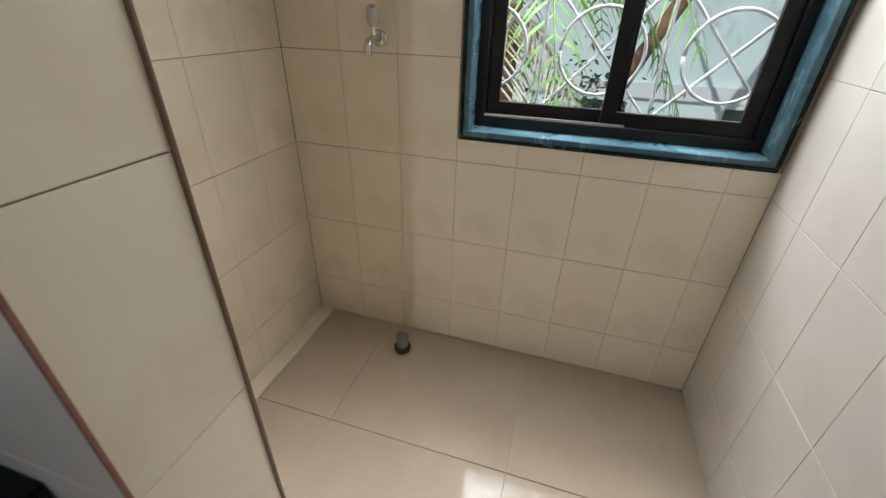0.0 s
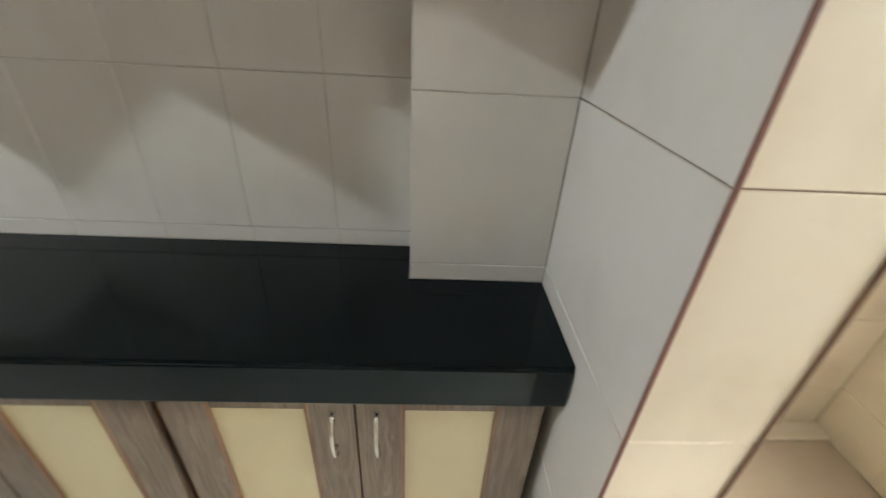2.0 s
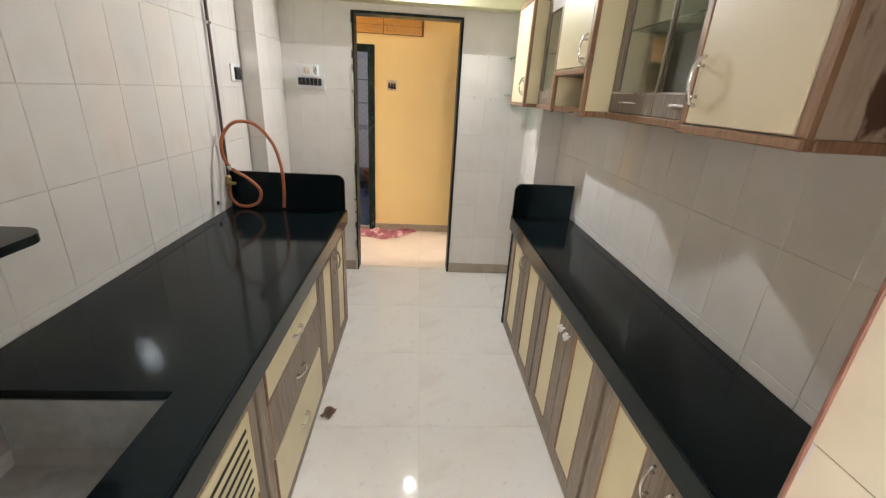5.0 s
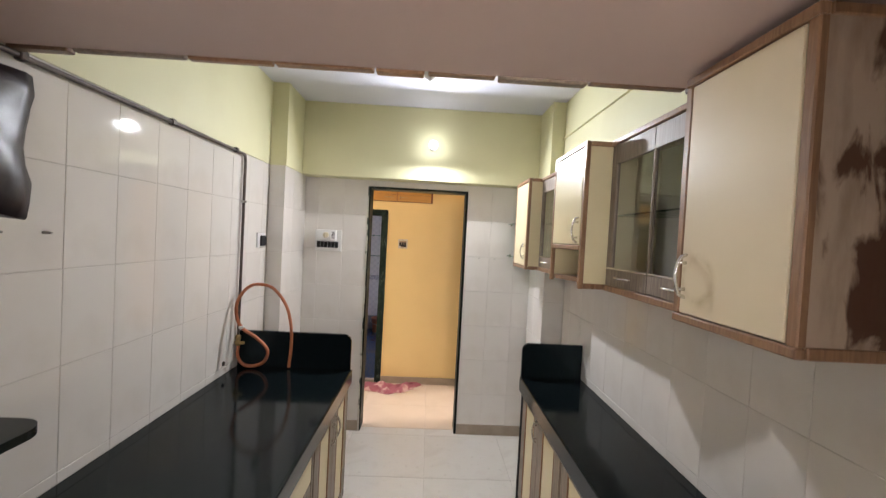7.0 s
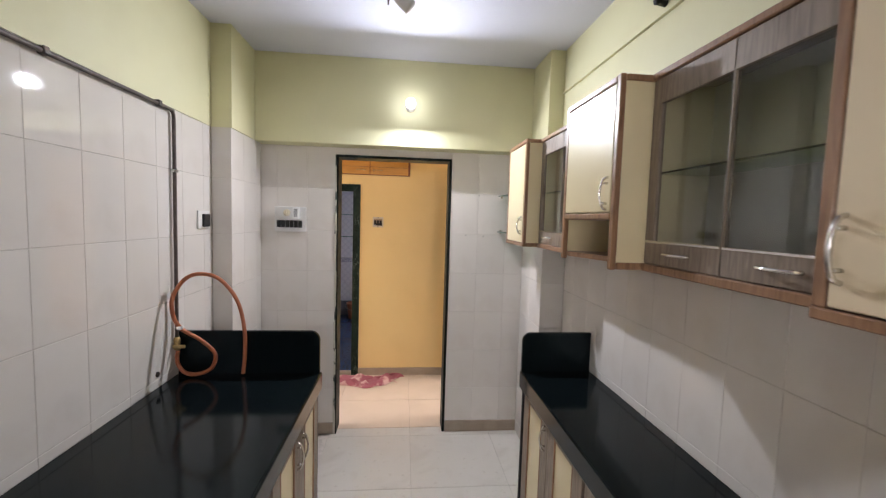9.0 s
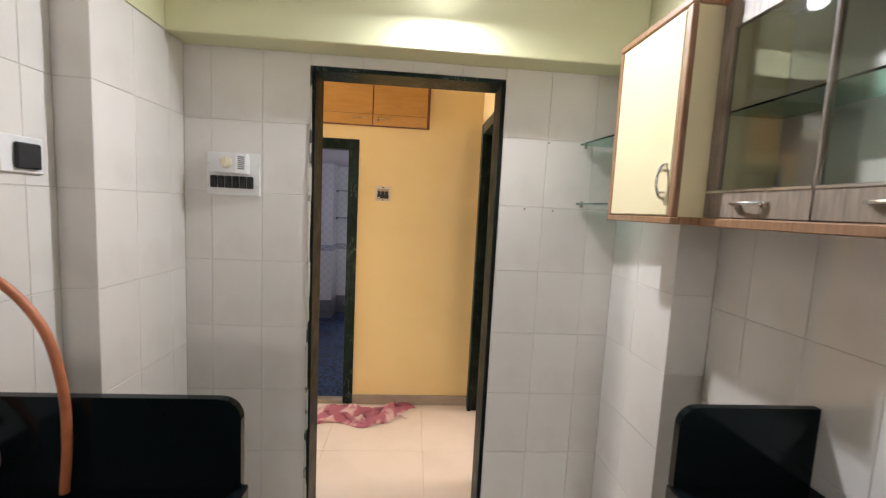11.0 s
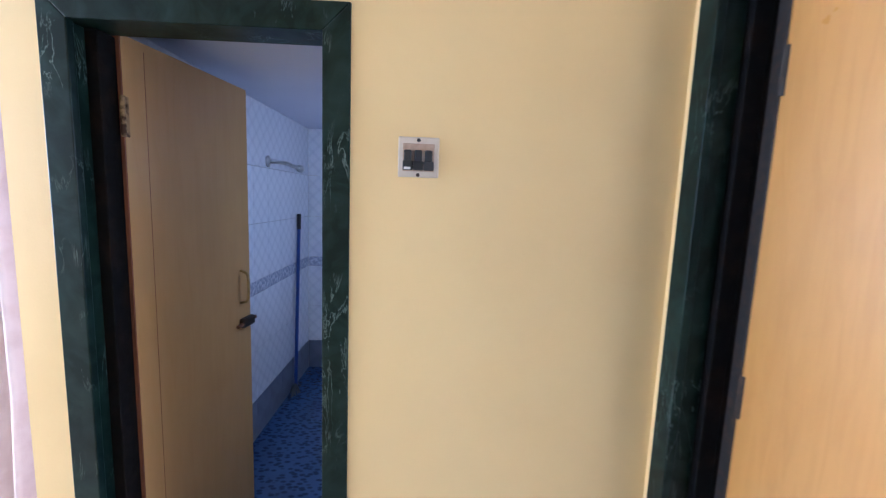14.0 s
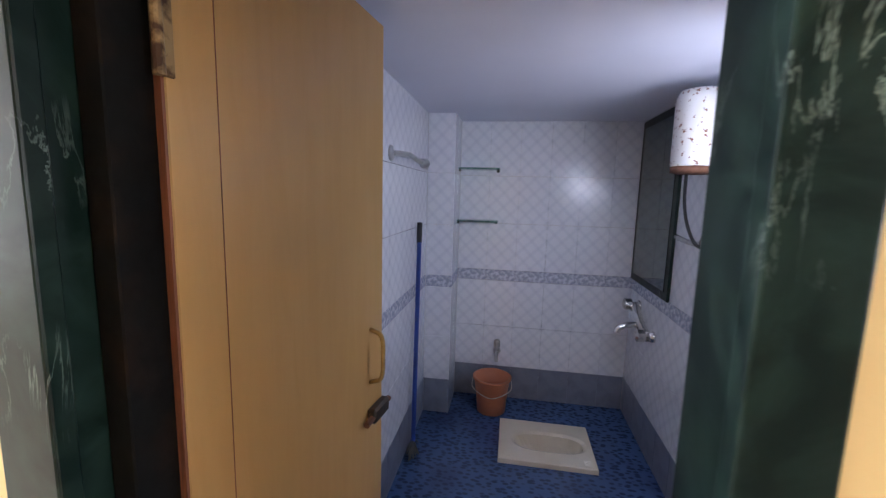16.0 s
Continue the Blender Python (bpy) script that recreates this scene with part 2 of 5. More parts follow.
ring_abs.operation = "ABSOLUTE"
WORN_CREAM.t.links.new(ring_off.outputs[0], ring_abs.inputs[0])
ring_soft = WORN_CREAM.ramp(ring_abs.outputs[0], 0.017, 0.0)
ring_part = WORN_CREAM.t.nodes.new("ShaderNodeMath")
ring_part.operation = "MULTIPLY"
WORN_CREAM.t.links.new(ring_soft, ring_part.inputs[0])
WORN_CREAM.t.links.new(WORN_CREAM.ramp(WORN_CREAM.noise(24, 4), 0.25, 0.75), ring_part.inputs[1])
WORN_CREAM.layer(ring_part.outputs[0], (0.50, 0.40, 0.23))
WORN_CREAM = WORN_CREAM.m
RAW = Mat("stained_raw_plywood", (0.47, 0.365, 0.275), 0.65)
RAW.layer(RAW.ramp(RAW.noise(26, 5, (1, 1, 0.25)), 0.45, 0.75), (0.30, 0.21, 0.14))
split = RAW.t.nodes.new("ShaderNodeSeparateXYZ")
RAW.t.links.new(RAW.coord, split.inputs["Vector"])
wav = RAW.t.nodes.new("ShaderNodeMath")
wav.operation = "MULTIPLY_ADD"
wav.inputs[1].default_value = 0.34
RAW.t.links.new(RAW.noise(5.5, 6, (1, 1, 0.8), 0.6), wav.inputs[0])
RAW.t.links.new(split.outputs["X"], wav.inputs[2])
RAW.layer(RAW.ramp(wav.outputs[0], 1.425, 1.445), (0.085, 0.034, 0.017))
RAW.layer(RAW.ramp(RAW.noise(9, 8, (1.3, 1, 0.35), 0.8), 0.56, 0.62), (0.10, 0.045, 0.024))
RAW.bump(RAW.noise(30, 5, (1, 1, 0.3)), 0.3, 0.002)
RAW = RAW.m
ORANGE = wood("orange_laminate_door", (0.72, 0.39, 0.085), (0.67, 0.35, 0.07), 0.3, (6, 6, 0.7), 0.12)
TOILET_DOOR = wood("mustard_laminate_door", (0.50, 0.31, 0.11), (0.475, 0.29, 0.095), 0.4, (6, 6, 0.7), 0.1)
LOFT_DOOR = wood("orange_plywood_loft_door", (0.54, 0.28, 0.065), (0.47, 0.22, 0.045), 0.35, (0.9, 6, 6), 0.2)
RED_EDGE = wood("reddish_door_edge", (0.20, 0.07, 0.035), (0.09, 0.035, 0.02), 0.55)
CHROME = mottled("worn_chrome", (0.72, 0.71, 0.68), (0.5, 0.49, 0.46), 0.22, 30, (0.5, 0.8), 90, 0.03, 1.0)
STEEL = mottled("brushed_steel", (0.66, 0.66, 0.64), (0.5, 0.5, 0.49), 0.38, 20, (0.4, 0.8), 160, 0.05, 1.0)
BRASS = mottled("tarnished_brass", (0.52, 0.38, 0.17), (0.25, 0.17, 0.08), 0.4, 40, (0.4, 0.8), 90, 0.1, 1.0)
RUST_BRASS = mottled("rusted_hinge_metal", (0.34, 0.24, 0.12), (0.06, 0.03, 0.018), 0.6, 45, (0.45, 0.6), 90, 0.3, 0.6)
DARK_METAL = mottled("blackened_metal", (0.05, 0.045, 0.04), (0.10, 0.06, 0.04), 0.5, 40, (0.5, 0.8), 90, 0.2, 0.7)
WHITE_PLASTIC = mottled("white_plastic", (0.74, 0.73, 0.71), (0.68, 0.66, 0.62), 0.4, 12, (0.5, 0.9), 200, 0.03)
CREAM_PLASTIC = mottled("cream_plastic", (0.66, 0.58, 0.42), (0.58, 0.5, 0.35), 0.4, 15, (0.5, 0.9), 200, 0.03)
BLACK_PLASTIC = mottled("black_plastic", (0.008, 0.008, 0.009), (0.014, 0.014, 0.014), 0.6, 20, (0.5, 0.9), 200, 0.05)
BLACK_ALU = mottled("black_aluminium", (0.006, 0.006, 0.006), (0.014, 0.013, 0.012), 0.35, 15, (0.5, 0.9), 200, 0.04)
BLACK_ALU.node_tree.nodes["Principled BSDF"].inputs["Specular IOR Level"].default_value = 0.25
GRILLE = mottled("white_painted_grille", (0.72, 0.72, 0.72), (0.55, 0.53, 0.5), 0.5, 20)
HOSE = mottled("orange_rubber_hose", (0.42, 0.13, 0.05), (0.33, 0.09, 0.035), 0.5, 30)
PIPE_GREY = mottled("dull_grey_pipe", (0.24, 0.22, 0.20), (0.10, 0.08, 0.07), 0.5, 30)
PIPE = mottled("blackened_pipe", (0.07, 0.05, 0.04), (0.14, 0.1, 0.08), 0.5, 40)
TERRACOTTA = mottled("terracotta_plastic", (0.46, 0.17, 0.08), (0.38, 0.13, 0.06), 0.45, 10)
CERAMIC = mottled("cream_ceramic", (0.72, 0.64, 0.50), (0.64, 0.55, 0.42), 0.18, 6)
BLUE_PLASTIC = mottled("blue_plastic", (0.02, 0.05, 0.24), (0.015, 0.035, 0.17), 0.4, 20)
RUSTY = Mat("rusty_white_enamel", (0.72, 0.70, 0.68), 0.4)
RUSTY.layer(RUSTY.ramp(RUSTY.noise(60, 4), 0.6, 0.66), (0.22, 0.09, 0.05))
RUSTY = RUSTY.m
RUST = mottled("rust_brown", (0.16, 0.07, 0.04), (0.08, 0.035, 0.02), 0.8, 40)
RAG = mottled("maroon_cloth", (0.36, 0.11, 0.135), (0.60, 0.38, 0.34), 0.95, 8, (0.5, 0.58), 250, 0.5)
CURTAIN = mottled("pale_pink_cloth", (0.72, 0.60, 0.58), (0.62, 0.48, 0.46), 0.9, 12, (0.4, 0.8), 260, 0.3)
LEAF = mottled("palm_green", (0.12, 0.24, 0.05), (0.18, 0.30, 0.09), 0.5, 8)
LEAF_DRY = mottled("dry_palm", (0.58, 0.54, 0.38), (0.46, 0.4, 0.26), 0.6, 8)
BUSH = mottled("bush_green", (0.06, 0.12, 0.04), (0.1, 0.17, 0.06), 0.6, 8)
BARK = mottled("brown_bark", (0.26, 0.14, 0.085), (0.18, 0.09, 0.05), 0.8, 14)
FACADE = mottled("pale_aqua_render", (0.72, 0.84, 0.82), (0.66, 0.79, 0.77), 0.8, 1.5)
FACADE_WHITE = mottled("white_render", (0.76, 0.79, 0.78), (0.68, 0.71, 0.7), 0.8, 1.5)
EARTH = mottled("grey_earth", (0.34, 0.31, 0.26), (0.24, 0.22, 0.18), 0.9, 2)
DARKGLASS = mottled("dark_window_glass", (0.02, 0.03, 0.035), (0.03, 0.05, 0.05), 0.1, 5)
BAG = mottled("dark_maroon_plastic_film", (0.016, 0.008, 0.009), (0.03, 0.014, 0.014), 0.36, 12, (0.4, 0.8), 30, 0.4)


def glass_material(name, colour, alpha=0.2, rough=0.03):
    m = Mat(name, colour, rough)
    m.b.inputs["Transmission Weight"].default_value = 1.0
    m.b.inputs["IOR"].default_value = 1.02 if alpha < 0.1 else 1.3
    return m.m


GLASS = glass_material("clear_glass", (0.93, 0.97, 0.95))
SMOKED = glass_material("smoked_glass", (0.72, 0.76, 0.745), 0.2, 0.02)
SMOKED.node_tree.nodes["Principled BSDF"].inputs["IOR"].default_value = 1.5
GREEN_GLASS = glass_material("green_edge_glass", (0.45, 0.72, 0.62))
MIRROR = Mat("dark_mirror", (0.10, 0.13, 0.13), 0.06, 0.9)
MIRROR.layer(MIRROR.ramp(MIRROR.noise(11, 5), 0.6, 0.75), (0.02, 0.04, 0.04))
MIRROR = MIRROR.m
GLOW = bpy.data.materials.new("bulb_glow")
GLOW.use_nodes = True
GLOW.node_tree.nodes["Principled BSDF"].inputs["Emission Color"].default_value = (0.95, 0.98, 1, 1)
GLOW.node_tree.nodes["Principled BSDF"].inputs["Emission Strength"].default_value = 14


# ---- builders ----
def finish(name, bm, material, parent=None, label="", smooth=False):
    bmesh.ops.recalc_face_normals(bm, faces=bm.faces)
    me = bpy.data.meshes.new(name)
    bm.to_mesh(me)
    bm.free()
    for m in material if isinstance(material, (list, tuple)) else [material]:
        me.materials.append(m)
    if smooth:
        me.polygons.foreach_set("use_smooth", [True] * len(me.polygons))
    ob = new(name, me)
    if parent is not None:
        ob.parent = parent
        ob.matrix_parent_inverse = parent.matrix_world.inverted()
    if label:
        tagged(ob, label)
    return ob


def part(name, bm, material, parent, label="", smooth=False):
    return finish(name, bm, material, parent, label, smooth)


def thing(name, label, category, place=(0, 0, 0), group=""):
    ob = new(name)
    ob.empty_display_size = 0.05
    ob.matrix_world = Matrix.Translation(place)
    bpy.context.view_layer.update()
    return tagged(ob, label, category, group)


def add_box(bm, x0, x1, y0, y1, z0, z1, bevel=0.0, index=0, segments=1):
    v = [bm.verts.new((x, y, z)) for x in (min(x0, x1), max(x0, x1)) for y in (min(y0, y1), max(y0, y1)) for z in (min(z0, z1), max(z0, z1))]
    quads = ((0, 1, 3, 2), (4, 6, 7, 5), (0, 4, 5, 1), (2, 3, 7, 6), (0, 2, 6, 4), (1, 5, 7, 3))
    faces = [bm.faces.new([v[i] for i in q]) for q in quads]
    for f in faces:
        f.material_index = index
    if bevel:
        edges = list({e for f in faces for e in f.edges})
        bmesh.ops.bevel(bm, geom=edges, offset=bevel, segments=segments, affect="EDGES", profile=0.5)
    return faces


def box(x0, x1, y0, y1, z0, z1, bevel=0.0, segments=1):
    bm = bmesh.new()
    add_box(bm, x0, x1, y0, y1, z0, z1, bevel, 0, segments)
    return bm


def add_lathe(bm, profile, centre, axis="z", steps=20):
    """A turned solid: profile of (radius, height) about an axis through centre."""
    rings = []
    for r, h in profile:
        ring = []
        for i in range(steps):
            a = 2 * math.pi * i / steps
            c, s = r * math.cos(a), r * math.sin(a)
            p = {"z": (c, s, h), "y": (c, h, s), "x": (h, c, s)}[axis]
            ring.append(bm.verts.new((centre[0] + p[0], centre[1] + p[1], centre[2] + p[2])))
        rings.append(ring)
    for a, b in zip(rings, rings[1:]):
        for i in range(steps):
            bm.faces.new((a[i], a[(i + 1) % steps], b[(i + 1) % steps], b[i]))
    bm.faces.new(rings[0])
    bm.faces.new(rings[-1])


def lathe(profile, centre, axis="z", steps=20):
    bm = bmesh.new()
    add_lathe(bm, profile, centre, axis, steps)
    return bm


def smooth_path(points, per=8):
    pts = [Vector(p) for p in points]
    pts = [pts[0] * 2 - pts[1], *pts, pts[-1] * 2 - pts[-2]]
    out = []
    for a, b, c, d in zip(pts, pts[1:], pts[2:], pts[3:]):
        for i in range(per):
            t = i / per
            out.append(0.5 * (2 * b + (c - a) * t + (2 * a - 5 * b + 4 * c - d) * t * t + (3 * b - a - 3 * c + d) * t ** 3))
    return out + [pts[-2]]


def add_tube(bm, path, radius, steps=8, taper=1.0):
    rings = []
    n = len(path)
    side = None
    for i, p in enumerate(path):
        d = (path[min(i + 1, n - 1)] - path[max(i - 1, 0)]).normalized()
        if side is None:
            side = d.orthogonal().normalized()
        side = (side - d * side.dot(d)).normalized()
        up = d.cross(side)
        r = radius * (1 + (taper - 1) * i / max(1, n - 1))
        rings.append([bm.verts.new(p + (side * math.cos(2 * math.pi * k / steps) + up * math.sin(2 * math.pi * k / steps)) * r) for k in range(steps)])
    for a, b in zip(rings, rings[1:]):
        for k in range(steps):
            bm.faces.new((a[k], a[(k + 1) % steps], b[(k + 1) % steps], b[k]))
    bm.faces.new(rings[0])
    bm.faces.new(rings[-1])


def tube(points, radius, per=8, steps=8, taper=1.0):
    bm = bmesh.new()
    path = smooth_path(points, per) if per > 1 else [Vector(p) for p in points]
    add_tube(bm, path, radius, steps, taper)
    return bm


def ring_frame(axis, n0, n1, a0, a1, z0, z1, wa0, wa1, wz0, wz1):
    """A one-piece rectangular frame. axis: its normal; n: its thickness; a, z: its outline; w: the widths of its four sides."""
    bm = bmesh.new()
    outline = ((a0, z0), (a1, z0), (a1, z1), (a0, z1))
    inner = ((a0 + wa0, z0 + wz0), (a1 - wa1, z0 + wz0), (a1 - wa1, z1 - wz1), (a0 + wa0, z1 - wz1))
    sets = []
    for n in (n0, n1):
        sets.append([[bm.verts.new((n, a, z) if axis == "x" else (a, n, z)) for a, z in ring] for ring in (outline, inner)])
    for i in range(4):
        j = (i + 1) % 4
        for o, q in sets:
            bm.faces.new((o[i], o[j], q[j], q[i]))
        for k in (0, 1):
            bm.faces.new((sets[0][k][i], sets[0][k][j], sets[1][k][j], sets[1][k][i]))
    bmesh.ops.recalc_face_normals(bm, faces=bm.faces)
    bmesh.ops.bevel(bm, geom=[e for e in bm.edges if e.calc_face_angle(0) > 0.5], offset=0.0015, segments=1, affect="EDGES")
    return bm


def holed_plate(x0, x1, y0, y1, hx0, hx1, hy0, hy1, z0, z1):
    """A flat plate with one rectangular hole."""
    bm = bmesh.new()
    sets = [[[bm.verts.new((a, b, z)) for a, b in ring] for ring in (((x0, y0), (x1, y0), (x1, y1), (x0, y1)), ((hx0, hy0), (hx1, hy0), (hx1, hy1), (hx0, hy1)))] for z in (z0, z1)]
    for i in range(4):
        j = (i + 1) % 4
        for o, q in sets:
            bm.faces.new((o[i], o[j], q[j], q[i]))
        for k in (0, 1):
            bm.faces.new((sets[0][k][i], sets[0][k][j], sets[1][k][j], sets[1][k][i]))
    return bm


def structure(name, bm, material, label, category="wall"):
    return tagged(finish(name, bm, material), label, category, kind="structure")


PIECES = {}


def tile_mesh(w, h, d, chamfer, material, name):
    """A tile lying in XY with its face up at z = 0 and its back at -d, centred; shared between alike tiles."""
    key = (round(w, 4), round(h, 4), d, material.name)
    if key not in PIECES:
        bm = bmesh.new()
        c = chamfer
        low = [bm.verts.new((sx * w / 2, sy * h / 2, -d)) for sx, sy in ((-1, -1), (1, -1), (1, 1), (-1, 1))]
        mid = [bm.verts.new((sx * w / 2, sy * h / 2, -c)) for sx, sy in ((-1, -1), (1, -1), (1, 1), (-1, 1))]
        top = [bm.verts.new((sx * (w / 2 - c), sy * (h / 2 - c), 0)) for sx, sy in ((-1, -1), (1, -1), (1, 1), (-1, 1))]
        for a, b in ((low, mid), (mid, top)):
            for i in range(4):
                bm.faces.new((a[i], a[(i + 1) % 4], b[(i + 1) % 4], b[i]))
        bm.faces.new(top)
        me = bpy.data.meshes.new(name)
        bm.to_mesh(me)
        bm.free()
        me.materials.append(material)
        PIECES[key] = me
    return PIECES[key]


def cuts(lo, hi, lines):
    return [lo] + sorted(v for v in lines if lo + 0.012 < v < hi - 0.012) + [hi]


def tiles(parent, facing, at, us, vs, material, holes=(), gap=0.0018, depth=0.008, name="tile", rng=random.Random(3)):
    """Lay tiles on a plane. facing: +x, -x, +y, -y or +z; at: the plane's place; us, vs: the joints; holes: (u0, u1, v0, v1) left free."""
    turn = {"+x": Matrix(((0, 0, 1), (1, 0, 0), (0, 1, 0))), "-x": Matrix(((0, 0, -1), (-1, 0, 0), (0, 1, 0))),
            "+y": Matrix(((-1, 0, 0), (0, 0, 1), (0, 1, 0))), "-y": Matrix(((1, 0, 0), (0, 0, -1), (0, 1, 0))),
            "+z": Matrix.Identity(3)}[facing]
    for u0, u1 in zip(us, us[1:]):
        for v0, v1 in zip(vs, vs[1:]):
            cu, cv = (u0 + u1) / 2, (v0 + v1) / 2
            if any(a < cu < b and c < cv < d for a, b, c, d in holes):
                continue
            me = tile_mesh(u1 - u0 - gap * 0.4, v1 - v0 - gap, depth, 0.0013, material, name)
            ob = new(name, me)
            p = {"x": (at, cu, cv), "y": (cu, at, cv), "z": (cu, cv, at)}[facing[1]]
            wob = Euler((rng.uniform(-0.0022, 0.0022), rng.uniform(-0.0022, 0.0022), 0)).to_matrix()
            ob.matrix_world = Matrix.LocRotScale(p, (turn @ wob).to_quaternion(), None)
            ob.parent = parent


def steps_of(start, stop, step):
    return [start + step * i for i in range(int((stop - start) / step) + 2)]


# ---- setting: kitchen ----
CEILING = 2.68
ZK = [0.20, 0.51, 0.84, 1.18, 1.49, 1.815]
TILE_TOP = 2.105
ZD = [0.09, 0.345, 0.638, 0.928, 1.219, 1.51, 1.808]


def wall(name, boxes, materials, label):
    bm = bmesh.new()
    for b in boxes:
        add_box(bm, *b[:6], 0, b[6])
    return structure(name, bm, materials, label)


wall_left = wall("wall_left", [(-0.80, -0.6425, -3.40, 0.005, 0, TILE_TOP, 0), (-0.80, -0.637, -3.40, 0.005, TILE_TOP, CEILING, 1)],
                 [GROUT, PLASTER], "white tiled kitchen wall, pale yellow paint above")
pilaster_left = wall("pilaster_left", [(-0.6425, -0.5325, -0.4855, 0.006, 0, TILE_TOP, 0), (-0.637, -0.525, -0.49, 0.006, TILE_TOP, CEILING, 1)],
                     [GROUT, PLASTER], "tiled column in the kitchen corner, yellow above")
wall_door = wall("wall_door", [(-0.80, -0.015, 0.0025, 0.07, 0, 2.1, 0), (0.812, 1.72, 0.0025, 0.07, 0, 2.1, 0), (-0.015, 0.812, 0.0025, 0.07, 2.051, 2.1, 0),
                               (-0.80, -0.015, 0.07, 0.14, 0, CEILING, 1), (0.812, 1.72, 0.07, 0.14, 0, CEILING, 1), (-0.015, 0.812, 0.07, 0.14, 2.051, CEILING, 1)],
                 [GROUT, HALL], "tiled wall round the kitchen doorway")
structure("beam_over_door", box(-0.525, 1.36, -0.13, 0.069, 2.1, CEILING, 0.004), PLASTER, "pale yellow painted beam above the doorway", "beam")
pilaster_right = wall("pilaster_right", [(1.3645, 1.72, -0.4475, 0.006, 0, 2.1, 0), (1.36, 1.72, -0.452, 0.006, 2.1, CEILING, 1)],
                      [GROUT, PLASTER], "tiled column beside the doorway, yellow above")
wall_right = wall("wall_right", [(1.5155, 1.72, -3.060, -0.4475, 0, 2.1, 0), (1.452, 1.72, -3.060, -0.452, 2.1, CEILING, 1)],
                  [GROUT, PLASTER], "white tiled kitchen wall behind the worktop")
pilaster_near = wall("pilaster_near", [(1.3775, 1.5155, -3.060, -2.7775, 0, 2.1, 0)], [GROUT], "tiled column standing on the worktop side")
wall_stub = wall("wall_stub", [(0.9725, 1.80, -3.2335, -3.0635, 0, 2.1, 0), (0.97, 1.80, -3.236, -3.0610, 2.1, CEILING, 1)],
                 [GROUT_BEIGE, PLASTER], "tiled stub wall at the end of the worktop")
wall_niche_side = wall("wall_niche_side", [(1.6345, 1.80, -4.6, -3.2335, 0, CEILING, 0)], [GROUT_BEIGE], "tiled side wall of the wash area, warm light in its colour")
WX0, WX1, WZ0, WZ1 = 0.0, 0.94, 0.935, 2.0
wall_niche_back = wall("wall_niche_back", [(-0.2, WX0, -4.52, -4.3195, 0, CEILING, 0), (WX1, 1.6345, -4.52, -4.3195, 0, CEILING, 0),
                                           (WX0, WX1, -4.52, -4.3195, 0, WZ0, 0), (WX0, WX1, -4.52, -4.3195, WZ1, CEILING, 0)],
                       [GROUT_BEIGE], "tiled window wall of the wash area, warm light in its colour")
wall_niche_inner = wall("wall_niche_inner", [(-0.2, -0.0295, -4.3195, -3.40, 0, CEILING, 0), (-0.80, -0.0295, -3.40, -3.2445, 0, CEILING, 0)],
                        [GROUT], "white tiled return wall of the wash area")
structure("ceiling_kitchen", box(-0.80, 1.80, -4.52, 0.14, CEILING, CEILING + 0.1), CEIL, "white painted kitchen ceiling", "ceiling")
structure("floor_kitchen", box(-0.80, 1.80, -4.52, 0.07, -0.12, -0.006), GROUT, "cream vitrified tile kitchen floor", "floor")
structure("wall_line", box(1.436, 1.452, -3.0, -0.452, 2.415, 2.423, 0.002), PLASTER, "thin plaster ledge along the yellow wall", "trim")

# loft slab over the kitchen's end, with a broken timber edge
loft = structure("loft_slab", box(-0.637, 1.452, -3.236, -2.285, 2.1, 2.19), LOFT_UNDER, "pinkish underside of a storage loft slab", "loft")
rng = random.Random(8)
x = -0.632
while x < 1.43:
    w = min(rng.uniform(0.12, 0.34), 1.45 - x)
    part("edge_strip", box(x, x + w - rng.uniform(0.003, 0.012), -2.284 + rng.uniform(-0.004, 0.002), -2.258 + rng.uniform(-0.006, 0.004),
                           2.093 + rng.uniform(-0.003, 0.004), 2.192, 0.003), rng.choice([TRIM, BROWN, TRIM, GREYWOOD]), loft, "chipped brown timber edging")
    x += w

RED_BEAD = mottled("reddish_brown_bead", (0.22, 0.10, 0.07), (0.14, 0.06, 0.042), 0.6, 20)
structure("corner_bead", box(0.9655, 0.972, -3.240, -3.234, 0, 2.1, 0.0015), BROWN, "thin brown corner strip of the stub wall", "trim")
structure("corner_bead", box(0.965, 0.9695, -3.0645, -3.059, 0.0, 2.1, 0.001), RED_BEAD, "thin brown corner strip of the stub wall", "trim")

# skirtings of the kitchen
for a, b in ((-0.53, -0.015), (0.812, 1.362)):
    structure("baseboard", box(a, b, -0.008, 0.006, 0, 0.085, 0.003), SKIRT, "grey brown stone skirting under the tiles", "skirting")

# kitchen doorway lined with green marble
frame_k = thing("door_frame", "dark green marble lining of the kitchen doorway", "door frame", (0.4, 0.07, 0))
frame_k["kind"] = "structure"
part("jamb", box(-0.014, 0.004, -0.006, 0.15, 0, 2.032, 0.003), JAMB, frame_k)
part("jamb", box(0.793, 0.811, -0.006, 0.15, 0, 2.032, 0.003), JAMB, frame_k)
part("head", box(-0.014, 0.811, -0.006, 0.15, 2.032, 2.05, 0.003), GREEN, frame_k)
CHIP = Mat("chipped_plaster_edge", (0.55, 0.52, 0.43), 0.9)
CHIP.layer(CHIP.ramp(CHIP.noise(18, 6, (1, 1, 0.5)), 0.54, 0.60), (0.06, 0.07, 0.06))
CHIP.bump(CHIP.noise(60, 4), 0.6, 0.004)
CHIP = CHIP.m
bm = bmesh.new()
z = 0.0
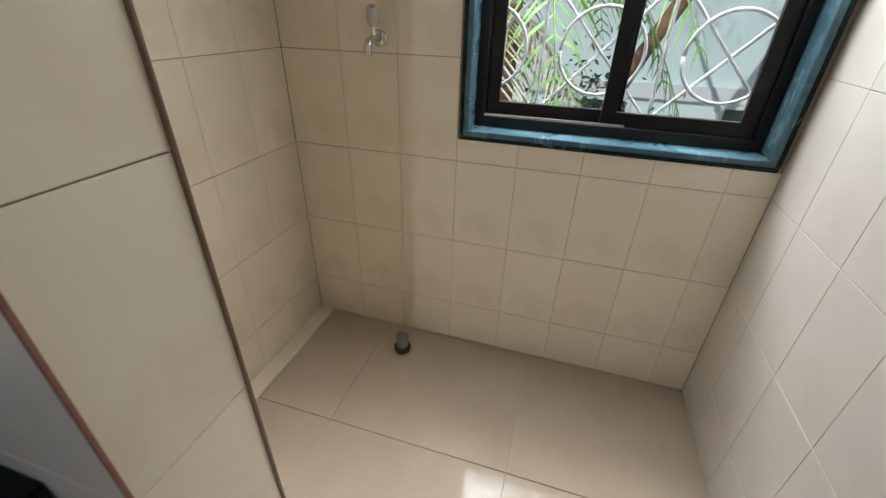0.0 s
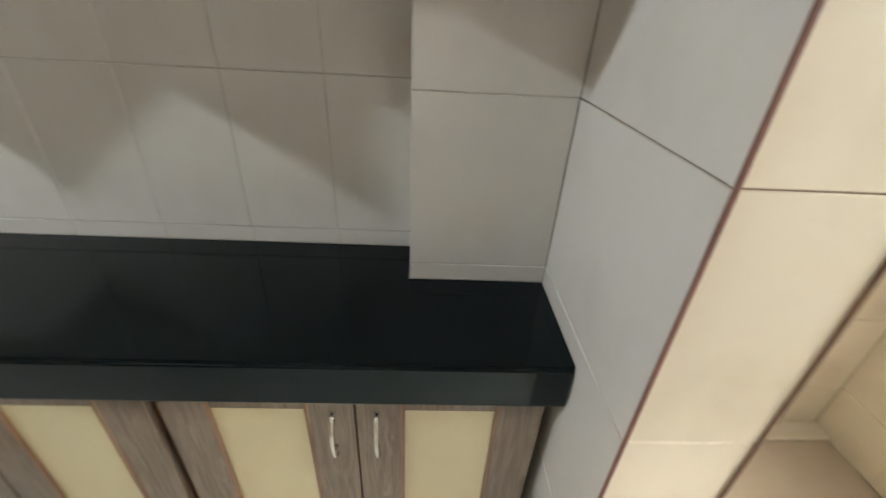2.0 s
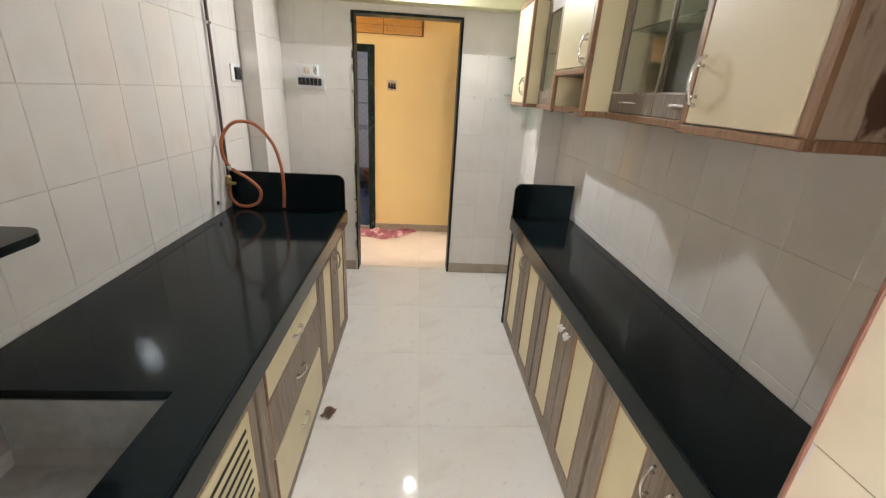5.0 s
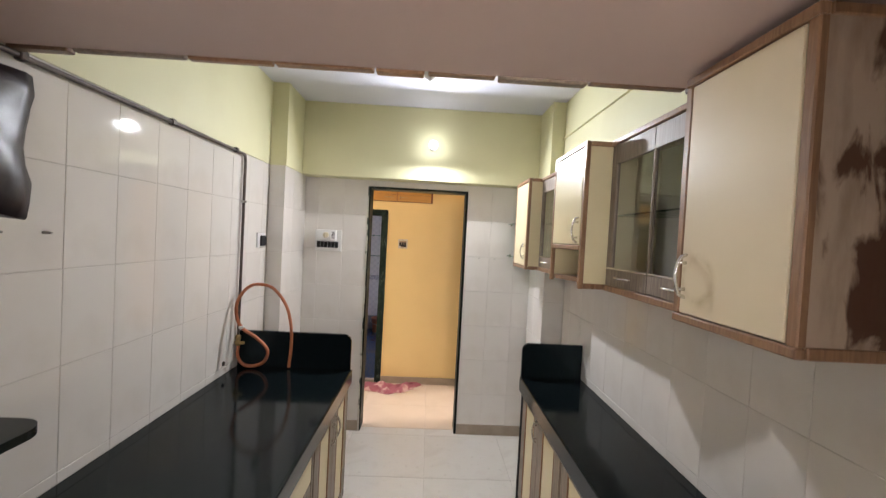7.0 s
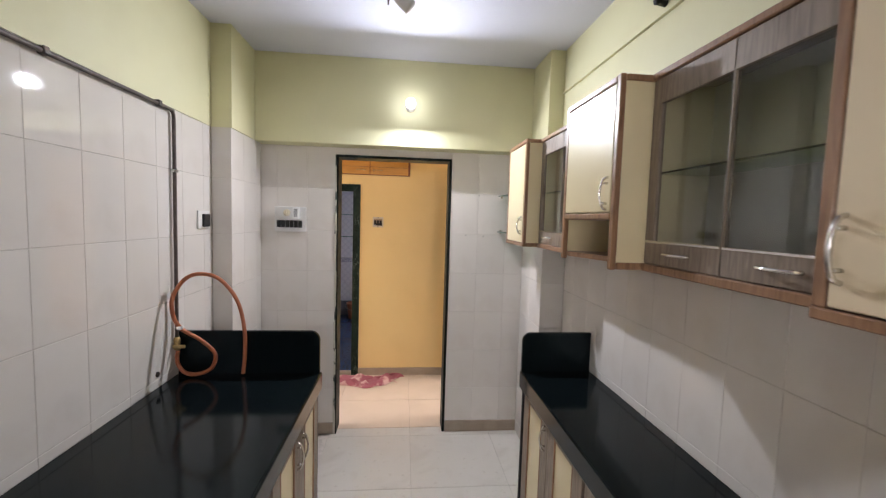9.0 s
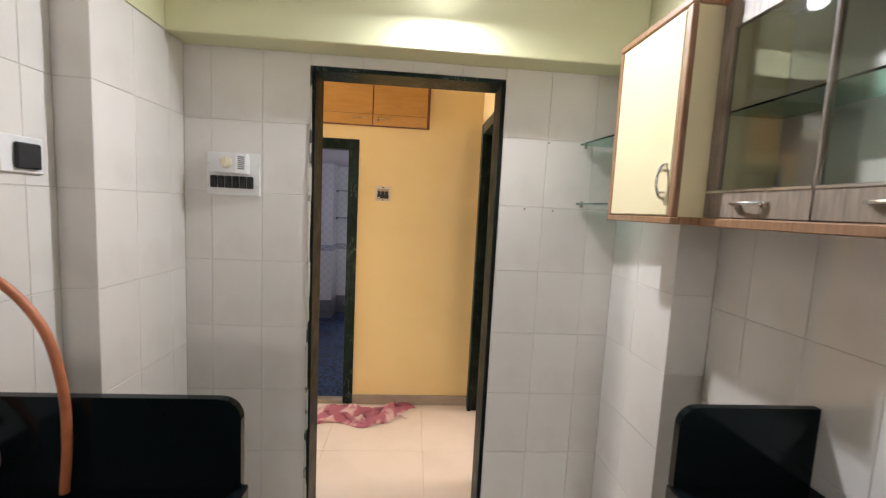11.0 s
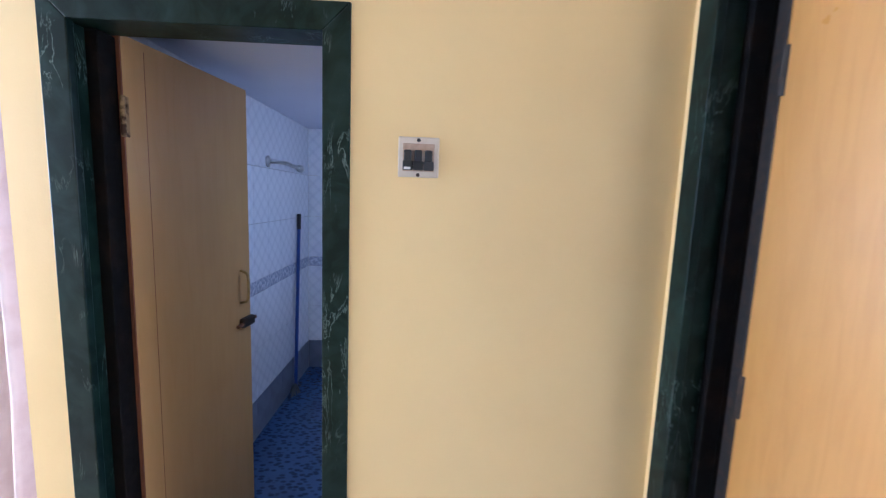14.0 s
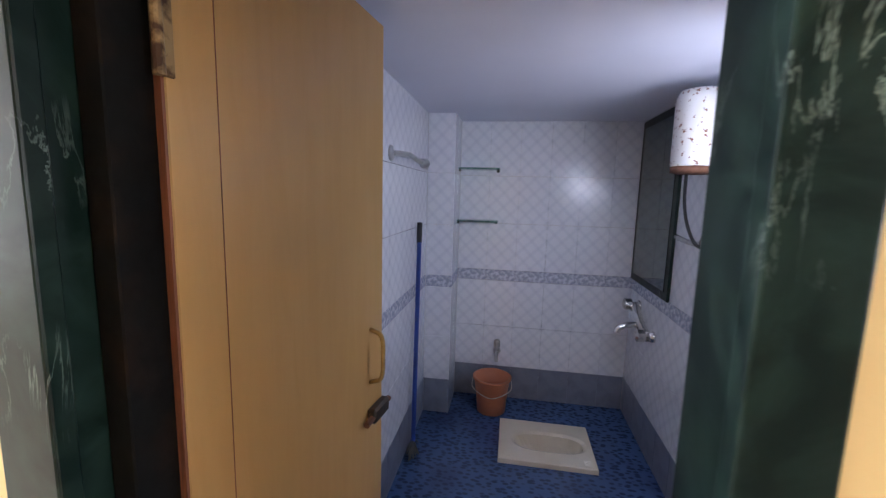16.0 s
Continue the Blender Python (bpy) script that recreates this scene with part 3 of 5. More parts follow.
while z < 2.04:
    h = rng.uniform(0.04, 0.22)
    add_box(bm, -0.0155 - rng.uniform(0.001, 0.006), -0.0075 + rng.uniform(-0.003, 0.003), -0.0095 + rng.uniform(0, 0.002), 0.003, z, min(2.05, z + h), 0.0015)
    z += h
part("chipped_edge", bm, CHIP, frame_k, "chipped plaster edge with paint spots")

# hall, living side, bedroom and toilet shells
HX = 0.900
wall_hall = wall("wall_hall", [(-0.83, -0.681, 1.145, 1.205, 0, CEILING, 0), (-0.003, 0.97, 1.145, 1.205, 0, CEILING, 0), (-0.681, -0.003, 1.145, 1.205, 1.883, CEILING, 0),
                               (-0.83, -0.681, 1.205, 1.262, 0, CEILING, 1), (-0.003, 0.97, 1.205, 1.262, 0, CEILING, 1), (-0.681, -0.003, 1.205, 1.262, 1.883, CEILING, 1)],
                 [HALL, BATH], "warm yellow painted passage wall")
structure("baseboard", box(0.036, HX, 1.131, 1.144, 0, 0.075, 0.003), SKIRT, "brown stone skirting along the yellow wall", "skirting")
wall_bedroom = wall("wall_bedroom", [(HX, 0.97, 0.14, 0.269, 0, CEILING, 0), (HX, 0.97, 1.077, 1.145, 0, CEILING, 0), (HX, 0.97, 0.269, 1.077, 2.031, CEILING, 0),
                                     (0.97, 1.01, 0.14, 0.269, 0, CEILING, 1), (0.97, 1.01, 1.077, 1.40, 0, CEILING, 1), (0.97, 1.01, 0.269, 1.077, 2.06, CEILING, 1)],
                    [HALL, LIVING], "yellow passage wall with the bedroom doorway")
structure("ceiling_hall", box(-4.2, 3.5, 0.14, 3.0, CEILING, CEILING + 0.1), CEIL, "white painted passage ceiling", "ceiling")
structure("floor_hall", box(-4.2, 3.5, 0.075, 1.26, -0.12, -0.006), GROUT, "peach coloured tile floor of the passage", "floor")
structure("floor_living", box(-4.2, -0.83, 1.262, 3.0, -0.12, -0.004), FLOOR_HALL, "peach tile floor of the living room", "floor")
wall("wall_living_south", [(-4.2, -0.80, 0.02, 0.14, 0, CEILING, 0)], [LIVING], "cream painted living room wall")
wall("wall_living_north", [(-4.2, -0.83, 3.0, 3.12, 0, CEILING, 0)], [LIVING], "cream painted living room wall")
wall("wall_living_west", [(-4.2, -4.05, 0.14, 0.25, 0, CEILING, 0), (-4.2, -4.05, 1.75, 3.0, 0, CEILING, 0), (-4.2, -4.05, 0.25, 1.75, 0, 0.8, 0), (-4.2, -4.05, 0.25, 1.75, 2.2, CEILING, 0)],
     [LIVING], "cream painted living room wall with a window")
wall("wall_bedroom_north", [(1.01, 3.5, 1.40, 1.5, 0, CEILING, 0)], [MAUVE], "mauve painted bedroom wall")
wall("wall_bedroom_south", [(1.01, 3.5, 0.02, 0.14, 0, CEILING, 0)], [LIVING], "cream painted bedroom wall")
# The gap left in this wall is unseen and only serves the bedroom lamp.
wall("wall_bedroom_east", [(3.4, 3.5, 0.14, 0.2, 0, CEILING, 0), (3.4, 3.5, 1.3, 1.40, 0, CEILING, 0), (3.4, 3.5, 0.2, 1.3, 0, 0.8, 0), (3.4, 3.5, 0.2, 1.3, 2.1, CEILING, 0)],
     [LIVING], "cream painted bedroom wall with an added lamp opening")
structure("floor_bedroom", box(1.01, 3.5, 1.26, 1.40, -0.12, -0.006), FLOOR_HALL, "peach tile bedroom floor", "floor")

TX0, TX1, TY1, TZ = -0.73, 0.605, 3.65, 1.96
wall_t_left = wall("wall_toilet_left", [(-0.83, TX0 - 0.008, 1.262, 3.8, 0, CEILING, 0)], [GROUT], "pale tiled toilet wall with a grey border")
# The opening in this wall is unseen, made to let the fill lamp in.
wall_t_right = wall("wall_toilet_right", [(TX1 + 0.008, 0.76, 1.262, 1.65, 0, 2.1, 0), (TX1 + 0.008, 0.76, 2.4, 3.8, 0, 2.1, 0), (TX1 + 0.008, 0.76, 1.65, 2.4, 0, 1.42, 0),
                                        (TX1 + 0.008, 0.76, 1.65, 2.4, 1.82, 2.1, 0)], [GROUT], "pale tiled toilet wall with an added opening for light")
wall_t_back = wall("wall_toilet_back", [(-0.83, 0.76, TY1 + 0.008, 3.8, 0, 2.1, 0)], [GROUT], "pale patterned tile wall of the toilet")
pilaster_t = wall("pilaster_toilet", [(TX0 - 0.008, -0.568, 3.358, TY1 + 0.008, 0, TZ, 0)], [GROUT], "tiled column in the toilet corner")
structure("ceiling_toilet", box(-0.83, 0.76, 1.262, 3.8, TZ, TZ + 0.12), CEIL, "low white toilet ceiling", "ceiling")
structure("floor_toilet", holed_plate(-0.83, 0.76, 1.2, 3.8, -0.17, 0.30, 2.97, 3.23, -0.12, 0.022), BLUE_FLOOR, "blue pebble-pattern tile toilet floor", "floor")
structure("threshold", box(-0.655, -0.035, 1.137, 1.2, -0.006, 0.03, 0.004), SKIRT, "stone threshold of the toilet doorway", "threshold")


def marble_frame(name, label, axis, face, lo, hi, top, width, depth, sign):
    """Door frame with face strips and reveals. axis: the wall's normal; lo, hi: the clear opening; sign: which way the reveal runs."""
    ob = thing(name, label, "door frame", (0, 0, 0))
    ob["kind"] = "structure"
    near, deep = face - sign * 0.009, face + sign * depth

    def slab(a0, a1, n0, n1, z0, z1, piece):
        args = (a0, a1, n0, n1) if axis == "y" else (n0, n1, a0, a1)
        part(piece, box(*args, z0, z1, 0.003, 2), GREEN, ob)

    def mitred(outline):
        bm = bmesh.new()
        rows = [[bm.verts.new((a, n, z) if axis == "y" else (n, a, z)) for a, z in outline] for n in (near, face + sign * 0.016)]
        for row in rows:
            bm.faces.new(row)
        for i in range(4):
            bm.faces.new((rows[0][i], rows[0][(i + 1) % 4], rows[1][(i + 1) % 4], rows[1][i]))
        bmesh.ops.recalc_face_normals(bm, faces=bm.faces)
        bmesh.ops.bevel(bm, geom=bm.edges[:], offset=0.003, segments=2, affect="EDGES", profile=0.5)
        part("face_strip", bm, GREEN, ob)

    mitred([(lo - width, 0), (lo, 0), (lo, top), (lo - width, top + width)])
    mitred([(hi, 0), (hi + width, 0), (hi + width, top + width), (hi, top)])
    mitred([(lo - width, top + width), (lo, top), (hi, top), (hi + width, top + width)])
    slab(lo - 0.03, lo - 0.006, face + sign * 0.016, deep, 0, top, "jamb")
    slab(hi + 0.012, hi + 0.03, face + sign * 0.016, deep, 0, top, "jamb")
    slab(lo - 0.03, hi + 0.03, face + sign * 0.016, deep, top + 0.004, top + 0.02, "head")
    return ob


marble_frame("toilet_door_frame", "dark green marble frame of the toilet doorway", "y", 1.145, -0.650, -0.034, 1.863, 0.070, 0.117, 1)
marble_frame("bedroom_door_frame", "dark green marble frame of the bedroom doorway", "x", HX, 0.30, 1.046, 2.009, 0.070, 0.070, 1)

# Posts added to close the black gap between each frame and its open leaf.
structure("gap_post", box(-0.6555, -0.623, 1.195, 1.2615, 0.03, 1.8625, 0.002), BLACK_POST, "near-black post filling the gap at the toilet door", "door post")
bm = box(0.9705, 1.0155, 1.036, 1.0765, 0.0, 2.03, 0.002)
add_box(bm, 1.0157, 1.06, 1.036, 1.0765, 0.0, 2.03, 0.002)
structure("gap_post", bm, BLACK_POST, "near-black post filling the gap at the bedroom door", "door post")

# ---- kitchen furniture ----


def handle(parent, place, along, out, length, material=CHROME, name="handle"):
    """A bowed pull: along and out are unit vectors."""
    p, a, o = Vector(place), Vector(along), Vector(out)
    h = length / 2
    bm = bmesh.new()
    add_tube(bm, smooth_path([p - a * h, p - a * h * 0.8 + o * 0.016, p + o * 0.026, p + a * h * 0.8 + o * 0.016, p + a * h], 6), 0.0046, 8)
    for s in (-1, 1):
        add_tube(bm, [p + a * h * 0.62 * s + o * 0.0005, p + a * h * 0.62 * s + o * 0.02], 0.004, 8)
    part(name, bm, material, parent, "bowed metal pull", True)


def panel_door(parent, side, x, y0, y1, z0, z1, panel=CREAM, rim=GREYWOOD, rim_w=0.07, top_w=0.03, name="door", thick=0.02):
    """A cabinet door in a plane x = const with wide stiles and an inset panel; side: the way it faces."""
    back = x - side * thick
    bm = ring_frame("x", back, x, y0, y1, z0, z1, rim_w, rim_w, top_w, top_w)
    d = part(name, bm, rim, parent, "brown wooden door frame")
    part("panel", box(back, x - side * 0.005, y0 + rim_w - 0.002, y1 - rim_w + 0.002, z0 + top_w - 0.002, z1 - top_w + 0.002), panel, d, "cream laminate panel")
    for yy in (y0 + rim_w, y1 - rim_w):
        part("bead", box(x - side * 0.006, x + side * 0.002, yy - 0.004, yy + 0.004, z0, z1, 0.0015), TRIM, d)
    return d


H = 0.80
RF = 1.148


def base_unit(y0, y1, front, side, wall_x, label):
    """Carcass of a base unit between y0 (far) and y1 (near, smaller)."""
    ob = thing("base_cabinet", label, "cabinet", (front, (y0 + y1) / 2, 0), "kitchen base cabinets")
    lo, hi = min(y0, y1), max(y0, y1)
    body = bmesh.new()
    inner = front - side * 0.022
    add_box(body, inner, wall_x, lo + 0.002, lo + 0.02, 0, H - 0.11)
    add_box(body, inner, wall_x, hi - 0.02, hi - 0.002, 0, H - 0.11)
    add_box(body, inner, wall_x, lo + 0.02, hi - 0.02, 0.05, 0.066)
    add_box(body, wall_x - side * -0.012, wall_x, lo + 0.02, hi - 0.02, 0.066, H - 0.11)
    part("body", body, BROWN, ob)
    part("plinth", box(inner, front - side * 0.004, lo + 0.002, hi - 0.002, 0, 0.05, 0.002), GREYWOOD, ob, "worn brown plinth")
    return ob


def knob(parent, x, y, z, side):
    bm = bmesh.new()
    add_lathe(bm, [(0.004, 0), (0.004, 0.012 * side), (0.011, 0.018 * side), (0.013, 0.024 * side), (0.007, 0.03 * side)], (x, y, z), "x", 12)
    for dy, dz in ((0.013, 0), (-0.013, 0), (0, 0.013), (0, -0.013)):
        add_lathe(bm, [(0.003, 0.012 * side), (0.008, 0.02 * side), (0.003, 0.027 * side)], (x, y + dy, z + dz), "x", 8)
    part("knob", bm, WHITE_PLASTIC, parent, "white petal knob", True)


for i, (a, b) in enumerate(((-0.875, -1.62), (-1.62, -2.33), (-2.33, -3.045))):
    u = base_unit(a, b, RF, -1, 1.518, ("cream and brown base cabinet with one pull", "cream and brown base cabinet with petal knobs", "cream and brown base cabinet with two pulls")[i])
    mid = (a + b) / 2
    top = H - 0.105
    far = panel_door(u, -1, RF, mid + 0.002, a - 0.012, 0.055, top, rim_w=0.085)
    near = panel_door(u, -1, RF, b + 0.012, mid - 0.002, 0.055, top, rim_w=0.085)
    if i == 0:
        handle(far, (RF, mid + 0.03, 0.615), (0, 0, 1), (-1, 0, 0), 0.12)
    elif i == 1:
        knob(far, RF, mid + 0.032, 0.63, -1)
        knob(near, RF, mid - 0.032, 0.63, -1)
    else:
        handle(far, (RF, mid + 0.04, 0.60), (0, 0, 1), (-1, 0, 0), 0.12)
        handle(near, (RF, mid - 0.04, 0.60), (0, 0, 1), (-1, 0, 0), 0.12)


def rounded_plate(x0, x1, y0, y1, z0, z1, corner_x, r=0.05):
    """An upright slab across y whose top corner at corner_x is rounded."""
    pts = []
    other = x0 if corner_x == x1 else x1
    s = 1 if corner_x > other else -1
    pts += [(other, z0), (corner_x, z0)]
    for i in range(9):
        a = math.pi / 2 * i / 8
        pts.append((corner_x - s * r + s * r * math.cos(a), z1 - r + r * math.sin(a)))
    pts.append((other, z1))
    bm = bmesh.new()
    a = [bm.verts.new((px, y0, pz)) for px, pz in pts]
    b = [bm.verts.new((px, y1, pz)) for px, pz in pts]
    bm.faces.new(a), bm.faces.new(b)
    for i in range(len(pts)):
        j = (i + 1) % len(pts)
        bm.faces.new((a[i], a[j], b[j], b[i]))
    return bm


wt = thing("worktop", "polished black granite worktop with an upstand", "worktop", (1.3, -1.9, H), "granite worktops")


def extruded(points, z0, z1):
    """A flat slab with the given outline."""
    bm = bmesh.new()
    lo = [bm.verts.new((a, b, z0)) for a, b in points]
    hi = [bm.verts.new((a, b, z1)) for a, b in points]
    bm.faces.new(lo), bm.faces.new(hi)
    for i in range(len(points)):
        j = (i + 1) % len(points)
        bm.faces.new((lo[i], lo[j], hi[j], hi[i]))
    return bm


part("slab", extruded([(1.132, -0.852), (1.512, -0.852), (1.512, -2.772), (1.374, -2.772), (1.374, -3.060), (1.132, -3.060)], H - 0.025, H), GRANITE, wt)
part("front_edge", box(1.124, 1.14, -3.060, -0.852, H - 0.092, H - 0.001, 0.006, 3), GRANITE, wt, "dropped black granite edge")
part("upstand", rounded_plate(1.13, 1.511, -0.872, -0.852, H, 1.015, 1.13), GRANITE, wt, "upright granite piece with a rounded corner")
part("end_panel", box(1.142, 1.512, -0.874, -0.856, 0, H - 0.026, 0.002), BLACK_PLASTIC, wt, "dark end panel")

# left run: doors, drawers and the sink unit
LF = 0.05
u = base_unit(-0.875, -1.62, LF, 1, -0.64, "cream and brown base cabinet with double doors")
mid = (-0.875 - 1.62) / 2
d1 = panel_door(u, 1, LF, mid + 0.002, -0.887, 0.055, H - 0.105, rim_w=0.085)
d2 = panel_door(u, 1, LF, -1.608, mid - 0.002, 0.055, H - 0.105, rim_w=0.085)
handle(d1, (LF, mid + 0.04, 0.6), (0, 0, 1), (1, 0, 0), 0.12)
handle(d2, (LF, mid - 0.04, 0.6), (0, 0, 1), (1, 0, 0), 0.12)
u = base_unit(-1.62, -2.41, LF, 1, -0.64, "base cabinet with three cream and brown drawers")
for z0, z1, m in ((0.57, 0.69, CREAM), (0.33, 0.56, GREYWOOD), (0.055, 0.32, CREAM)):
    dr = part("drawer", box(LF - 0.02, LF, -2.33, -1.66, z0, z1, 0.003), m, u, "drawer front with a chipped rusty edge")
    part("bead", box(LF - 0.018, LF + 0.002, -2.333, -2.322, z0, z1, 0.002), TRIM, dr)
    handle(dr, (LF, -2.0, (z0 + z1) / 2), (0, 1, 0), (1, 0, 0), 0.1)
part("stile", box(LF - 0.02, LF + 0.001, -2.398, -2.335, 0.05, 0.69, 0.002), GREYWOOD, u)
part("stile", box(LF - 0.02, LF + 0.001, -1.655, -1.632, 0.05, 0.69, 0.002), GREYWOOD, u)
for z0, z1 in ((0.565, 0.70), (0.06, 0.33)):
    part("rusty_edge", box(LF - 0.015, LF + 0.0035, -2.345, -2.331, z0, z1, 0.002), RUST, u, "rusty chipped edge")
u = base_unit(-2.41, -3.24, LF, 1, -0.64, "cream sink cabinet with a louvred vent door")
for a, b in ((-2.82, -2.42), (-3.23, -2.83)):
    d = panel_door(u, 1, LF, a, b, 0.055, H - 0.105, rim_w=0.045, top_w=0.04, rim=GREYWOOD)
    vent = part("vent_panel", box(LF - 0.004, LF + 0.003, a + 0.07, b - 0.05, 0.36, 0.67, 0.002), CREAM, d, "slotted cream vent panel")
    for k in range(7):
        z = 0.40 + k * 0.037
        part("slot", box(LF + 0.0025, LF + 0.0045, a + 0.10, b - 0.08, z, z + 0.012), BLACK_PLASTIC, d)

wl = thing("worktop", "polished black granite worktop with a sink cutout", "worktop", (-0.3, -2.0, H), "granite worktops")
SX0, SX1, SY0, SY1 = -0.52, -0.085, -3.05, -2.545
bm = holed_plate(-0.639, 0.055, -3.248, -0.852, SX0, SX1, SY0, SY1, H - 0.025, H)
part("slab", bm, GRANITE, wl)
part("front_edge", box(0.05, 0.066, -3.248, -0.852, H - 0.09, H - 0.001, 0.006, 3), GRANITE, wl, "dropped black granite edge")
part("upstand", rounded_plate(-0.638, 0.055, -0.872, -0.852, H, 1.02, 0.055), GRANITE, wl, "upright granite piece with a rounded corner")
part("end_panel", box(-0.638, 0.046, -0.874, -0.856, 0, H - 0.026, 0.002), BLACK_PLASTIC, wl, "dark end panel")
sink = thing("kitchen_sink", "stainless steel sink bowl set under the worktop", "sink", (-0.3, -2.8, H - 0.2))
bm = bmesh.new()
g = 0.012
outer = [(SX0 - g, SY0 - g), (SX1 + g, SY0 - g), (SX1 + g, SY1 + g), (SX0 - g, SY1 + g)]
rings = [[bm.verts.new((px, py, H - 0.027)) for px, py in outer]]
for inset, z in ((0.014, H - 0.028), (0.03, H - 0.17), (0.06, H - 0.19)):
    rings.append([bm.verts.new((px + (inset if px < -0.3 else -inset), py + (inset if py < -2.8 else -inset), z)) for px, py in outer])
for a, b in zip(rings, rings[1:]):
    for i in range(4):
        bm.faces.new((a[i], a[(i + 1) % 4], b[(i + 1) % 4], b[i]))
bm.faces.new(rings[-1])
part("bowl", bm, STEEL, sink)
part("drain", lathe([(0.035, 0), (0.035, 0.004), (0.02, 0.005), (0.018, 0.001)], (-0.3, -2.8, H - 0.19)), DARK_METAL, sink)

# wall cabinets over the right worktop
CB, CT, WB = 1.482, 2.072, 1.45


def carcass(ob, x, y0, y1, z0, z1, far=CREAM, near=CREAM, back=True):
    body = bmesh.new()
    add_box(body, x + 0.02, WB, y0 + 0.017, y1 - 0.017, z0, z0 + 0.018)
    add_box(body, x + 0.02, WB, y0 + 0.017, y1 - 0.017, z1 - 0.018, z1)
    add_box(body, WB - 0.006, WB, y0 + 0.017, y1 - 0.017, z0 + 0.018, z1 - 0.018)
    part("body", body, GREYWOOD, ob)
    part("side_panel", box(x + 0.012, WB, y1 - 0.017, y1, z0, z1), far, ob)
    part("side_panel", box(x + 0.012, WB, y0, y0 + 0.017, z0, z1), near, ob)


def lipping(ob, x, y0, y1, z0, z1, w=0.024, top=True):
    """Brown timber lipping round the front of a unit."""
    part("lipping", box(x - 0.008, x + 0.014, y0 - 0.004, y1 + 0.004, z0 - 0.010, z0 + w - 0.014, 0.003), TRIM, ob, "brown timber lipping")
    part("lipping", box(x - 0.008, x + 0.014, y0 - 0.004, y1 + 0.004, z1 - w + 0.01, z1 + 0.008, 0.003), TRIM, ob)
    for a in (y0 - 0.004, y1 + 0.004 - w):
        part("lipping", box(x - 0.006, x + 0.013, a, a + w, z0 + w - 0.014, z1 - w + 0.01, 0.003), TRIM, ob)
    part("side_lipping", box(x + 0.014, WB, y0 - 0.006, y0 + 0.004, z0 - 0.010, z0 + 0.012, 0.002), TRIM, ob)
    part("side_lipping", box(x + 0.014, WB, y0 - 0.006, y0 + 0.004, z1 - 0.014, z1 + 0.006, 0.002), TRIM, ob)


def wall_unit(name, label, x, y0, y1, door_z0=CB, near=CREAM, group="kitchen wall cabinets"):
    ob = thing(name, label, "cabinet", (x, (y0 + y1) / 2, CB), group)
    carcass(ob, x, y0, y1, CB, CT, CREAM, near)
    lipping(ob, x, y0, y1, CB, CT)
    d = part("door", box(x - 0.006, x + 0.011, y0 + 0.022, y1 - 0.022, door_z0 + 0.013, CT - 0.018, 0.003), CREAM, ob, "cream laminate door")
    return ob, d


ob, d = wall_unit("wall_cabinet", "cream wall cabinet with a bowed pull, beside the doorway", 1.155, -0.718, -0.345)
handle(d, (1.149, -0.675, 1.592), (0, 0, 1), (-1, 0, 0), 0.10)
def open_shelf_unit(x, y0, y1):
    """A wall cabinet whose lower part is an open corner shelf with a slanting front edge."""
    ob = thing("wall_cabinet", "cream wall cabinet with an open slanting shelf below", "cabinet", (x, (y0 + y1) / 2, CB), "kitchen wall cabinets")
    part("side_panel", box(x + 0.012, WB, y1 - 0.017, y1, CB, CT), CREAM, ob)
    part("side_panel", box(x + 0.012, WB, y0, y0 + 0.017, CB, CT), CREAM, ob)
    part("back_panel", box(WB - 0.006, WB, y0 + 0.017, y1 - 0.017, CB, CT), CREAM, ob)
    part("top", box(x + 0.02, WB - 0.006, y0 + 0.017, y1 - 0.017, CT - 0.018, CT), GREYWOOD, ob)
    part("shelf", box(x + 0.002, WB - 0.006, y0 + 0.017, y1 - 0.017, 1.628, 1.646, 0.002), TRIM, ob)
    part("open_shelf", extruded([(x + 0.01, y1 - 0.017), (WB - 0.006, y1 - 0.017), (WB - 0.006, y0 + 0.017), (x + 0.105, y0 + 0.017), (x + 0.01, y1 - 0.06)], CB, CB + 0.018), TRIM, ob, "slanting brown open shelf")
    for a in (y0 - 0.004, y1 - 0.02):
        part("lipping", box(x - 0.006, x + 0.013, a, a + 0.024, CB - 0.012, CT + 0.008, 0.003), TRIM, ob, "brown timber lipping")
    for z in (CT - 0.014, 1.630):
        part("lipping", box(x - 0.007, x + 0.0125, y0 + 0.0205, y1 - 0.0205, z, z + 0.02, 0.003), TRIM, ob)
    part("side_lipping", box(x + 0.0135, WB, y0 - 0.006, y0 + 0.004, CB - 0.010, CB + 0.012, 0.002), TRIM, ob)
    part("side_lipping", box(x + 0.0135, WB, y0 - 0.006, y0 + 0.004, CT - 0.014, CT + 0.006, 0.002), TRIM, ob)
    d = part("door", box(x - 0.006, x + 0.011, y0 + 0.022, y1 - 0.022, 1.653, CT - 0.016, 0.003), CREAM, ob, "cream laminate door")
    handle(d, (x - 0.006, y0 + 0.045, 1.714), (0, 0, 1), (-1, 0, 0), 0.105)


open_shelf_unit(1.135, -1.752, -1.345)
ob, d = wall_unit("wall_cabinet", "cream wall cabinet with a stained bare plywood side", 1.146, -2.735, -2.388, CB, RAW)
d.data.materials[0] = WORN_CREAM
handle(d, (1.140, -2.428, 1.587), (0, 0, 1), (-1, 0, 0), 0.105)


